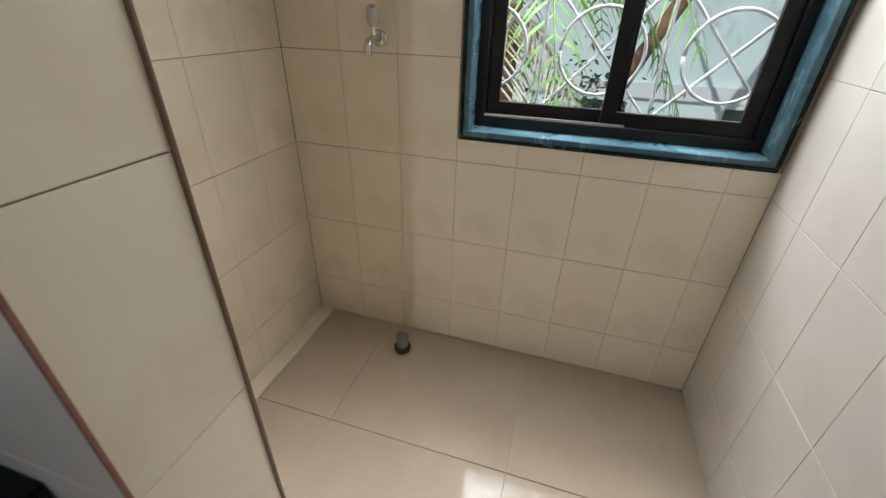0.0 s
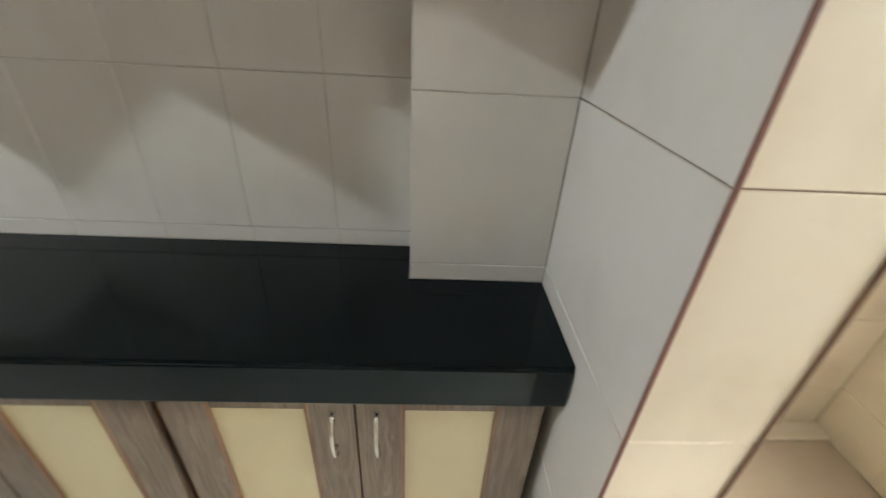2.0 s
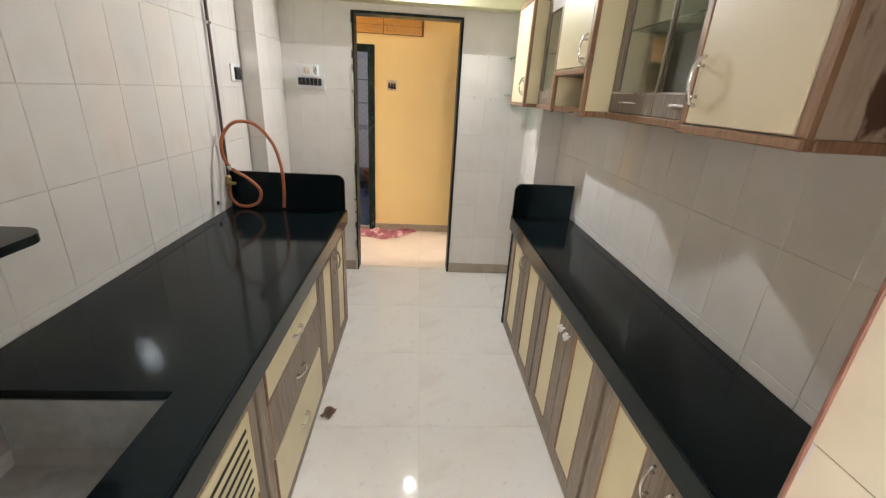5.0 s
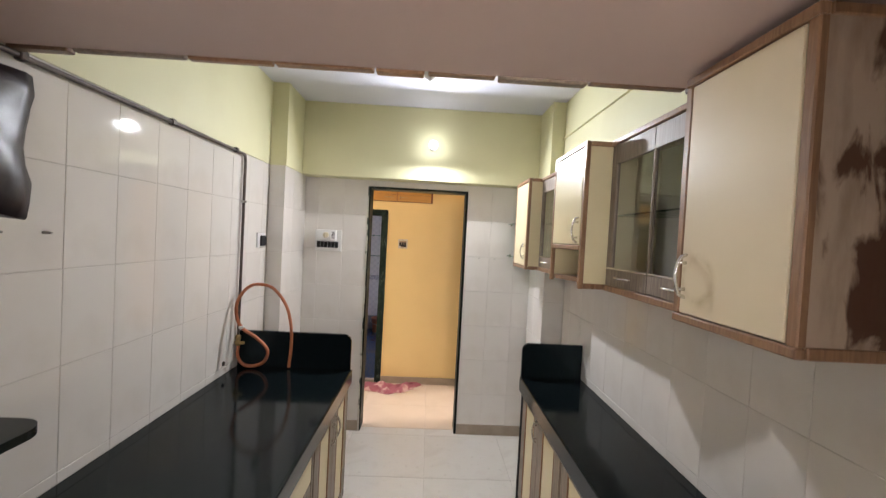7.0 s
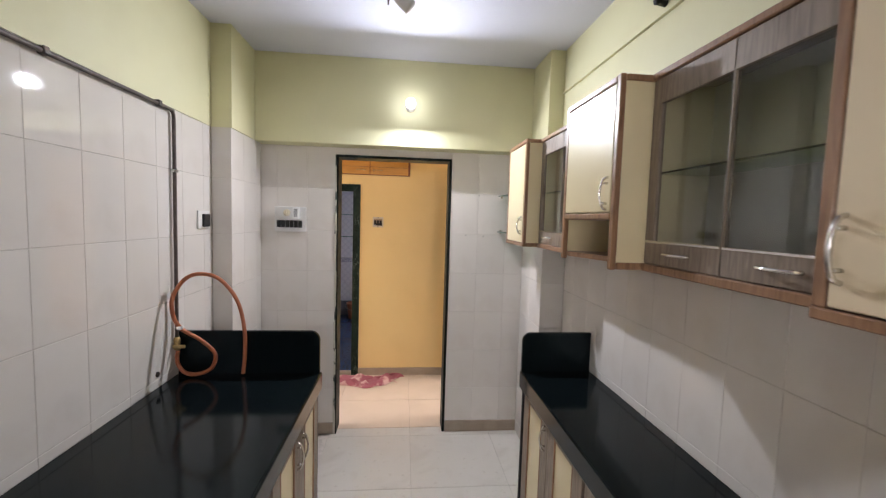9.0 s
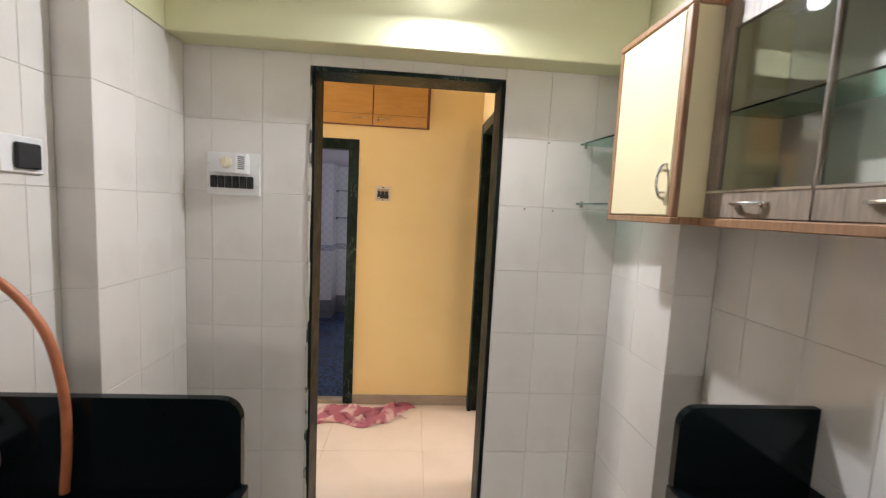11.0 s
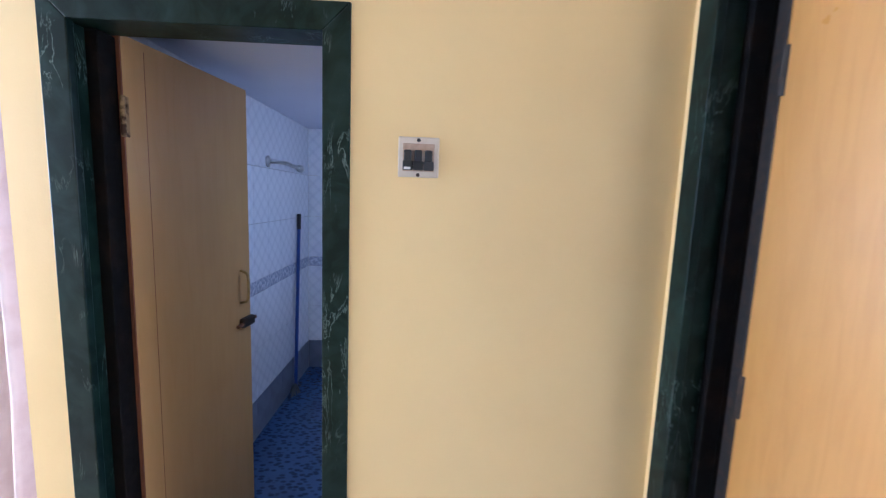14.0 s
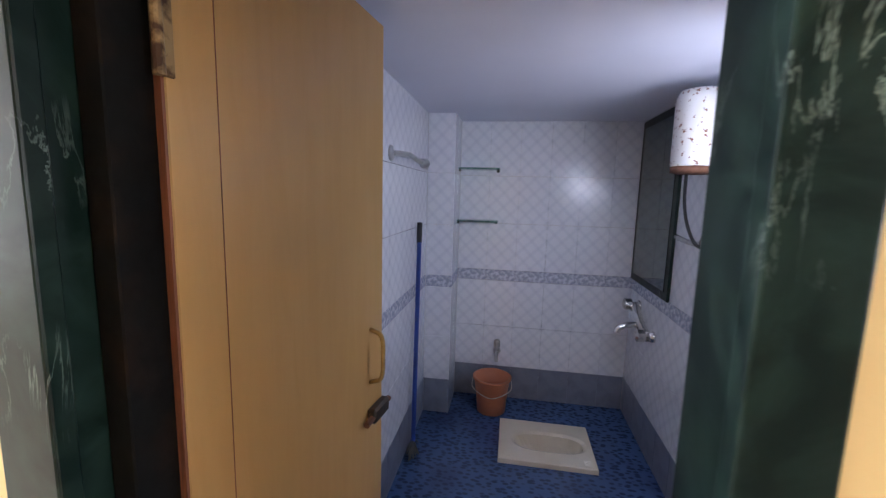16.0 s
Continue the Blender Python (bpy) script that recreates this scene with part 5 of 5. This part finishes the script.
td, m = leaf_door("toilet_door", "mustard laminate toilet door standing open inwards", (-0.645, 1.263, 0), 82.5, 0.59, 0.03, 1.876, TOILET_DOOR, RED_EDGE)
add_to(td, m, "handle", tube([(0.52, -0.034, 1.13), (0.52, -0.065, 1.115), (0.52, -0.07, 1.06), (0.52, -0.065, 1.005), (0.52, -0.034, 0.99)], 0.006, 6), BRASS, "brass pull", True)
add_to(td, m, "latch", box(0.50, 0.585, -0.06, -0.034, 0.885, 0.925, 0.006), DARK_METAL, "rusty sliding latch")
add_to(td, m, "latch_bar", tube([(0.47, -0.05, 0.90), (0.60, -0.05, 0.91)], 0.008, 1), RUST)
for z in (1.6, 0.3):
    add_to(td, m, "hinge", box(-0.012, 0.012, -0.040, -0.0345, z, z + 0.11, 0.002), RUST_BRASS, "worn hinge")
    add_to(td, m, "hinge_pin", lathe([(0.007, 0), (0.007, 0.11)], (-0.008, -0.038, z), "z", 10), RUST_BRASS)
add_to(td, m, "seam", box(0.075, 0.0765, -0.0346, -0.0335, 0.04, 1.85), RED_EDGE)

bd, m = leaf_door("bedroom_door", "orange laminate bedroom door standing wide open", (1.025, 1.03, 0), -2.0, 0.74, 0.012, 2.05, ORANGE, DARK_METAL)
add_to(bd, m, "knob_rose", lathe([(0.032, -0.0345), (0.032, -0.04), (0.022, -0.046)], (0.705, 0, 0.985), "y", 20), STEEL, "", True)
add_to(bd, m, "knob", lathe([(0.012, -0.045), (0.012, -0.06), (0.028, -0.07), (0.03, -0.085), (0.02, -0.096)], (0.705, 0, 0.985), "y", 20), STEEL, "steel door knob", True)
for z in (1.72, 0.95, 0.25):
    add_to(bd, m, "hinge", box(-0.010, 0.006, -0.0385, -0.0345, z, z + 0.11, 0.001), DARK_METAL, "blackened hinge")
wd = thing("bedroom_wardrobe", "mauve brown loft wardrobe in the bedroom", "wardrobe", (1.9, 1.3, 1.9))
for a, b in ((1.012, 1.75), (1.755, 2.6)):
    part("door", box(a, b, 1.30, 1.399, 1.95, 2.675, 0.003), MAUVE, wd)

cu = thing("curtain", "pale pink and brown hanging curtain", "curtain", (-1.3, 1.75, 0))
bm = bmesh.new()
prev = None
for k in range(90):
    u = k / 89
    xx, yy = -2.1 + 1.12 * u, 1.72 + 0.05 * math.sin(u * 62) + 0.02 * math.sin(u * 23)
    col = [bm.verts.new((xx + 0.02 * math.sin(z * 3 + u * 9), yy, z)) for z in (0.03, 0.6, 1.2, 1.8, 2.25)]
    if prev:
        for i in range(4):
            bm.faces.new((prev[i], col[i], col[i + 1], prev[i + 1]))
    prev = col
part("cloth", bm, CURTAIN, cu, "", True)
part("rod", tube([(-2.15, 1.72, 2.26), (-0.84, 1.72, 2.26)], 0.012, 1), STEEL, cu)

# ---- toilet ----
FT = 0.022
pan = thing("squat_toilet", "cream ceramic squat toilet set in the blue floor", "toilet", (0.05, 3.11, FT))
bm = bmesh.new()
px0, px1, py0, py1, zt = -0.215, 0.315, 2.905, 3.315, FT + 0.03


def oval(cx, cy, rx, ry, z, steps=24):
    out = []
    for k in range(steps):
        a = 2 * math.pi * k / steps
        c, s = math.cos(a), math.sin(a)
        out.append(bm.verts.new((cx + rx * math.copysign(abs(c) ** 0.7, c), cy + ry * math.copysign(abs(s) ** 0.8, s), z)))
    return out


def rect_ring(x0, x1, y0, y1, z, steps=24):
    out = []
    for k in range(steps):
        a = 2 * math.pi * k / steps
        c, s = math.cos(a), math.sin(a)
        q = max(abs(c), abs(s))
        out.append(bm.verts.new(((x0 + x1) / 2 + (x1 - x0) / 2 * c / q, (y0 + y1) / 2 + (y1 - y0) / 2 * s / q, z)))
    return out


rings = [rect_ring(px0, px1, py0, py1, FT + 0.0005), rect_ring(px0, px1, py0, py1, zt - 0.004), rect_ring(px0 + 0.004, px1 - 0.004, py0 + 0.004, py1 - 0.004, zt),
         oval(0.07, 3.1, 0.215, 0.10, zt + 0.004), oval(0.07, 3.1, 0.195, 0.082, zt - 0.006), oval(0.08, 3.1, 0.17, 0.07, FT - 0.035), oval(0.10, 3.1, 0.12, 0.05, FT - 0.08)]
for a, b in zip(rings, rings[1:]):
    for k in range(24):
        bm.faces.new((a[k], a[(k + 1) % 24], b[(k + 1) % 24], b[k]))
bm.faces.new(rings[-1])
part("pan", bm, CERAMIC, pan)
for xx in (-0.17, 0.27):
    for k in range(4):
        part("foot_ridge", box(xx - 0.022, xx + 0.022, 2.93 + k * 0.012, 2.936 + k * 0.012, zt - 0.001, zt + 0.003, 0.001), CERAMIC, pan)

bk = thing("bucket", "terracotta coloured plastic bucket on the toilet floor", "bucket", (-0.28, 3.46, FT))
bm = bmesh.new()
add_lathe(bm, [(0.095, 0.0005), (0.105, 0.12), (0.12, 0.225), (0.13, 0.23), (0.13, 0.24), (0.115, 0.24), (0.1, 0.12), (0.088, 0.012)], (-0.28, 3.46, FT), "z", 28)
part("pail", bm, TERRACOTTA, bk, "", True)
part("bail", tube([(-0.41, 3.46, FT + 0.215), (-0.40, 3.40, FT + 0.17), (-0.28, 3.335, FT + 0.14), (-0.16, 3.40, FT + 0.17), (-0.15, 3.46, FT + 0.215)], 0.003, 6), STEEL, bk)
bib_tap("small tarnished tap above the bucket", -0.26, TY1, 0.37, -1, "tap", STEEL)

mop = thing("mop", "blue handled mop leaning on the toilet wall", "mop", (-0.70, 2.9, FT))
part("stick", tube([(-0.69, 2.90, FT + 0.05), (-0.705, 3.04, 1.24)], 0.0125, 1, 10), BLUE_PLASTIC, mop)
part("grip", tube([(-0.7048, 3.035, 1.20), (-0.7058, 3.046, 1.31)], 0.0145, 1, 10), BLACK_PLASTIC, mop)
bm = bmesh.new()
mr = random.Random(2)
for k in range(46):
    a = mr.uniform(0, 2 * math.pi)
    r = mr.uniform(0.01, 0.05)
    add_tube(bm, smooth_path([(-0.69, 2.90, FT + 0.075), (-0.69 + r * 0.4 * math.cos(a), 2.90 + r * math.sin(a), FT + 0.05), (-0.685 + r * 0.75 * math.cos(a), 2.90 + r * 1.9 * math.sin(a), FT + 0.008)], 2), 0.004, 4)
part("strands", bm, mottled("grey_mop_yarn", (0.09, 0.1, 0.1), (0.05, 0.055, 0.055), 0.95, 40), mop)

sh = thing("shower_arm", "dull chrome shower arm on the toilet wall", "shower", (TX0, 2.55, 1.64))
part("flange", lathe([(0.034, 0.0005), (0.034, 0.008), (0.018, 0.016)], (TX0, 2.55, 1.64), "x", 18), STEEL, sh, "", True)
part("arm", tube([(TX0 + 0.01, 2.55, 1.64), (TX0 + 0.035, 2.62, 1.643), (TX0 + 0.05, 2.72, 1.645), (TX0 + 0.055, 2.83, 1.634), (TX0 + 0.06, 2.93, 1.628)], 0.012, 6, 10), STEEL, sh, "", True)
part("rose", lathe([(0.014, 0), (0.026, 0.03), (0.028, 0.06)], (TX0 + 0.06, 2.92, 1.627), "y", 16), STEEL, sh, "", True)

for z in (1.64, 1.298):
    g = thing("toilet_glass_shelf", "green edged glass corner shelf in the toilet", "shelf", (-0.43, 3.58, z), "toilet glass shelves")
    part("plate", box(-0.558, -0.29, 3.50, TY1 - 0.001, z - 0.005, z + 0.006, 0.002), GREEN_GLASS, g)
    part("bracket", box(-0.315, -0.295, 3.60, TY1 - 0.0008, z - 0.018, z - 0.006, 0.003), DARK_METAL, g)
    part("bracket", box(-0.559, -0.545, 3.52, 3.56, z - 0.018, z - 0.006, 0.003), DARK_METAL, g)

gz = thing("water_heater", "small white cylindrical water heater with rust spots", "water heater", (0.5, 2.66, 1.6))
part("tank", lathe([(0.05, 1.60), (0.082, 1.606), (0.085, 1.625), (0.085, 1.87), (0.07, 1.905), (0.03, 1.915)], (0.515, 2.66, 0), "z", 28), RUSTY, gz, "", True)
part("base_cap", lathe([(0.06, 1.578), (0.083, 1.585), (0.083, 1.608)], (0.515, 2.66, 0), "z", 28), RUST, gz, "rusted bottom cap", True)
part("bracket", box(0.575, 0.6045, 2.62, 2.70, 1.66, 1.86, 0.004), WHITE_PLASTIC, gz)
part("supply_hose", tube([(0.50, 2.68, 1.58), (0.52, 2.72, 1.46), (0.55, 2.74, 1.36), (0.57, 2.70, 1.29), (0.60, 2.68, 1.27)], 0.007, 6), BLACK_PLASTIC, gz, "", True)
part("outlet_valve", lathe([(0.016, 0), (0.022, 0.03), (0.014, 0.055)], (0.60, 2.68, 1.27), "z", 12), CHROME, gz, "", True)
part("outlet_arm", tube([(0.604, 2.68, 1.28), (0.575, 2.80, 1.29), (0.57, 2.90, 1.30)], 0.012, 4), CHROME, gz, "", True)

mx = thing("wall_mixer", "chrome two-handled wall mixer tap", "tap", (TX1, 3.35, 0.75))
part("body", tube([(0.575, 3.44, 0.82), (0.572, 3.36, 0.76), (0.572, 3.26, 0.725), (0.572, 3.16, 0.715)], 0.030, 6, 12), CHROME, mx, "", True)
for y, z in ((3.44, 0.82), (3.16, 0.715)):
    part("flange", lathe([(0.032, -0.0005), (0.032, -0.008), (0.02, -0.035)], (TX1, y, z), "x", 16), CHROME, mx, "", True)
    part("tap_head", lathe([(0.016, -0.04), (0.036, -0.052), (0.036, -0.09), (0.02, -0.10)], (TX1, y, z + 0.005), "x", 10), CHROME, mx)
part("spout", tube([(0.56, 3.30, 0.74), (0.50, 3.29, 0.735), (0.45, 3.285, 0.715), (0.44, 3.284, 0.69)], 0.018, 6), CHROME, mx, "", True)

mi = thing("wall_mirror", "dark green framed mirror on the toilet wall", "mirror", (TX1, 3.3, 1.45))
part("frame", box(TX1 - 0.016, TX1 - 0.0008, 2.995, 3.625, 0.955, 1.945, 0.003), GREEN, mi, "dark green marble frame")
part("glass", box(TX1 - 0.0195, TX1 - 0.0155, 3.04, 3.58, 1.0, 1.90), MIRROR, mi, "dark stained mirror glass")

# ---- outside the wash area window ----
structure("ground", box(-40, 40, -60, -4.9, -6.1, -6.0), EARTH, "bare grey ground below the flats", "ground")
bld = thing("neighbour_building", "pale aqua apartment building with small windows", "building", (-1, -13, -6))
part("facade", box(-9, 9, -13.6, -13.0, -6.0, 6.4), FACADE, bld)
part("plinth_band", box(-9.05, 9.05, -12.99, -12.9, -0.2, 0.1), FACADE_WHITE, bld)
part("parapet", box(-9.1, 9.1, -13.6, -12.85, 6.4, 7.0), FACADE_WHITE, bld)
for xx in (-6.5, -3.4, -0.6, 2.6, 5.8):
    for z in (-4.3, -1.3, 1.8, 4.6):
        w = part("window", box(xx, xx + 1.1, -12.995, -12.93, z, z + 1.1, 0.01), FACADE_WHITE, bld, "white framed window")
        part("pane", box(xx + 0.1, xx + 0.52, -12.935, -12.925, z + 0.1, z + 1.0), DARKGLASS, w)
        part("pane", box(xx + 0.58, xx + 1.0, -12.935, -12.925, z + 0.1, z + 1.0), DARKGLASS, w)


def frond(bm, base, tip, droop, width, count=26, seed=0):
    fr = random.Random(seed)
    b, t = Vector(base), Vector(tip)
    spine = [b.lerp(t, i / count) + Vector((0, 0, droop * math.sin(math.pi * i / count) - droop * 0.9 * (i / count) ** 2)) for i in range(count + 1)]
    add_tube(bm, spine, 0.018, 5, 0.25)
    for i in range(2, count):
        d = (spine[i + 1] - spine[i]).normalized()
        side = d.cross(Vector((0, 0, 1))).normalized()
        for s in (-1, 1):
            L = width * (0.5 + 0.7 * math.sin(math.pi * min(1, i / count + 0.08))) * fr.uniform(0.8, 1.15)
            root = spine[i]
            end = root + side * s * L * 0.75 + d * L * 0.55 + Vector((0, 0, -L * fr.uniform(0.3, 0.7)))
            m2 = root.lerp(end, 0.5) + Vector((0, 0, 0.06))
            w = d * 0.022
            vs = [bm.verts.new(p) for p in (root - w * 0.5, root + w * 0.5, m2 + w, end, m2 - w)]
            bm.faces.new((vs[0], vs[1], vs[2], vs[3], vs[4]))


palm = thing("palm_tree", "coconut palm with green and dry fronds", "tree", (1.6, -8.4, -6))
part("trunk", tube([(1.7, -8.6, -6.0), (1.6, -8.5, -3), (1.5, -8.45, 0), (1.45, -8.4, 1.4)], 0.17, 8, 12, 0.7), BARK, palm, "", True)
bm = bmesh.new()
for k in range(11):
    a = 2 * math.pi * k / 11 + 0.2
    frond(bm, (1.45, -8.4, 1.5), (1.45 + 2.3 * math.cos(a), -8.4 + 2.3 * math.sin(a), 1.1 + 0.7 * math.sin(k * 2.1)), 0.8, 0.55, 26, k)
part("crown", bm, LEAF, palm, "green feathered fronds")
bm = bmesh.new()
for k in range(6):
    a = 2 * math.pi * k / 6 + 0.6
    frond(bm, (1.45, -8.4, 1.35), (1.45 + 1.5 * math.cos(a), -8.4 + 1.5 * math.sin(a), -0.7 + 0.3 * math.sin(k)), 0.35, 0.5, 22, 40 + k)
part("dry_fronds", bm, LEAF_DRY, palm, "pale drooping dry fronds")

tr = thing("leaning_tree", "slender tree with a leaning bare brown trunk", "tree", (0.6, -9.5, -6))
part("trunk", tube([(0.9, -9.6, -6), (0.65, -9.5, -2.5), (0.1, -9.4, 0.2), (-0.9, -9.3, 2.4), (-1.5, -9.2, 4.4)], 0.13, 8, 10, 0.6), BARK, tr, "", True)
part("limb", tube([(-0.9, -9.3, 2.4), (-0.3, -9.2, 3.4), (0.2, -9.0, 4.2)], 0.06, 6, 8, 0.4), BARK, tr, "", True)
bm = bmesh.new()
lr = random.Random(11)
for c, n in (((0.45, -9.0, 0.25), 420), ((0.15, -8.9, -0.7), 420), ((0.8, -9.1, -1.2), 380), ((-1.4, -9.2, 4.5), 260), ((0.2, -9.0, 4.3), 220)):
    for k in range(n):
        p = Vector(c) + Vector((lr.gauss(0, 0.34), lr.gauss(0, 0.3), lr.gauss(0, 0.36)))
        a = Vector((lr.uniform(-1, 1), lr.uniform(-1, 1), lr.uniform(-1, 1))).normalized()
        b = a.orthogonal().normalized()
        s = lr.uniform(0.03, 0.07)
        bm.faces.new([bm.verts.new(q) for q in (p - a * s, p + b * s * 0.4, p + a * s, p - b * s * 0.4)])
part("crown", bm, BUSH, tr, "small dull green leaves")

# ---- tiles, last ----
bpy.context.view_layer.update()
tiles(wall_left, "+x", -0.64, cuts(-3.25, -0.488, steps_of(-3.16, -0.50, 0.2145)), cuts(0.80, TILE_TOP, ZK), TILE)
tiles(pilaster_left, "-y", -0.488, [-0.64, -0.53], cuts(0, TILE_TOP, ZK), TILE)
tiles(pilaster_left, "+x", -0.53, cuts(-0.488, 0.0, [-0.30, -0.10]), cuts(0, TILE_TOP, ZK), TILE)
tiles(wall_door, "-y", 0.0, cuts(-0.53, -0.016, [-0.42, -0.212]), cuts(0.085, 2.1, ZD), TILE)
tiles(wall_door, "-y", 0.0, cuts(0.813, 1.362, [1.015, 1.225]), cuts(0.085, 2.1, ZD), TILE)
tiles(wall_door, "-y", 0.0, cuts(-0.016, 0.813, [0.2, 0.41, 0.62]), [2.052, 2.1], TILE)
tiles(pilaster_right, "-x", 1.362, cuts(-0.45, 0.0, [-0.215]), cuts(0, 2.1, ZD), TILE)
tiles(pilaster_right, "-y", -0.45, [1.362, 1.513], cuts(0, 2.1, ZD), TILE)
tiles(wall_right, "-x", 1.513, cuts(-2.775, -0.45, steps_of(-2.60, -0.45, 0.2)), cuts(0.80, 2.1, ZK), TILE)
tiles(pilaster_near, "-x", 1.375, cuts(-3.0610, -2.775, []), cuts(0.80, 2.1, ZK), TILE)
tiles(pilaster_near, "+y", -2.775, [1.375, 1.513], cuts(0.80, 2.1, ZK), TILE)
tiles(wall_stub, "+y", -3.0610, cuts(0.97, 1.375, []), cuts(0.0, 2.1, ZK), TILE)
# Same wall as above; this face's tiles carry the warm light as a beige tint.
tiles(wall_stub, "-x", 0.97, [-3.236, -3.0610], cuts(0, 2.1, ZK), WARM_TILE)
tiles(wall_stub, "-y", -3.236, cuts(0.97, 1.632, [1.18, 1.395]), cuts(0, 2.1, ZK), WARM_TILE)
tiles(wall_niche_side, "-x", 1.632, cuts(-4.317, -3.236, steps_of(-4.10, -3.24, 0.215)), cuts(0, 2.1, ZK), WARM_TILE)
NB = cuts(-0.027, 1.632, [0.10, 0.315, 0.53, 0.745, 0.962, 1.18, 1.395])
tiles(wall_niche_back, "+y", -4.317, cuts(-0.027, 0.962, NB[1:-1]), cuts(0, WZ0 - 0.014, ZK), WARM_TILE)
tiles(wall_niche_back, "+y", -4.317, cuts(0.962, 1.632, [1.18, 1.395]), cuts(0, 2.42, ZK + [2.12]), WARM_TILE)
tiles(wall_niche_inner, "+x", -0.027, cuts(-4.317, -3.25, steps_of(-4.12, -3.25, 0.215)), cuts(0, 2.42, ZK + [2.12]), TILE)
tiles(wall_niche_inner, "+y", -3.242, cuts(-0.64, -0.027, [-0.43, -0.215]), cuts(0.80, 2.1, ZK), TILE)
fk = bpy.data.objects["floor_kitchen"]
tiles(fk, "+z", 0.0, cuts(-0.05, 1.632, [0.55, 1.15]), cuts(-3.236, 0.07, steps_of(-3.05, 0, 0.6)), FLOOR_TILE, gap=0.002, depth=0.006, name="floor_tile")
tiles(fk, "+z", 0.0, cuts(-0.027, 1.56, [0.60, 1.25]), cuts(-4.317, -3.236, [-3.75]), NICHE_FLOOR, gap=0.002, depth=0.006, name="floor_tile")
tiles(bpy.data.objects["floor_hall"], "+z", 0.0, cuts(-4.1, 3.4, steps_of(-3.65, 3.4, 0.6)), cuts(0.072, 1.26, [0.55]), FLOOR_HALL, gap=0.002, depth=0.006, name="floor_tile", holes=[(-0.69, -0.02, 1.2, 1.3)])
ZT = [0.255, 0.55, 0.88, 0.955, 1.28, 1.6]


def bath(parent, facing, at, us, top=TZ):
    tiles(parent, facing, at, us, [FT, 0.255], DADO)
    tiles(parent, facing, at, us, [0.255, 0.55, 0.88], BATH_DECOR)
    tiles(parent, facing, at, us, [0.88, 0.955], BORDER, name="border_tile")
    tiles(parent, facing, at, us, [0.955, 1.28, 1.6, top], BATH_DECOR)


bath(wall_t_back, "-y", TY1, cuts(-0.56, TX1, [-0.36, -0.16, 0.04, 0.24, 0.44]))
bath(pilaster_t, "-y", 3.35, [TX0, -0.56])
bath(pilaster_t, "+x", -0.56, [3.35, 3.5, TY1])
bath(wall_t_left, "+x", TX0, cuts(1.265, 3.35, steps_of(1.35, 3.35, 0.2)))
bath(wall_t_right, "-x", TX1, cuts(2.41, TY1, steps_of(2.6, TY1, 0.2)))
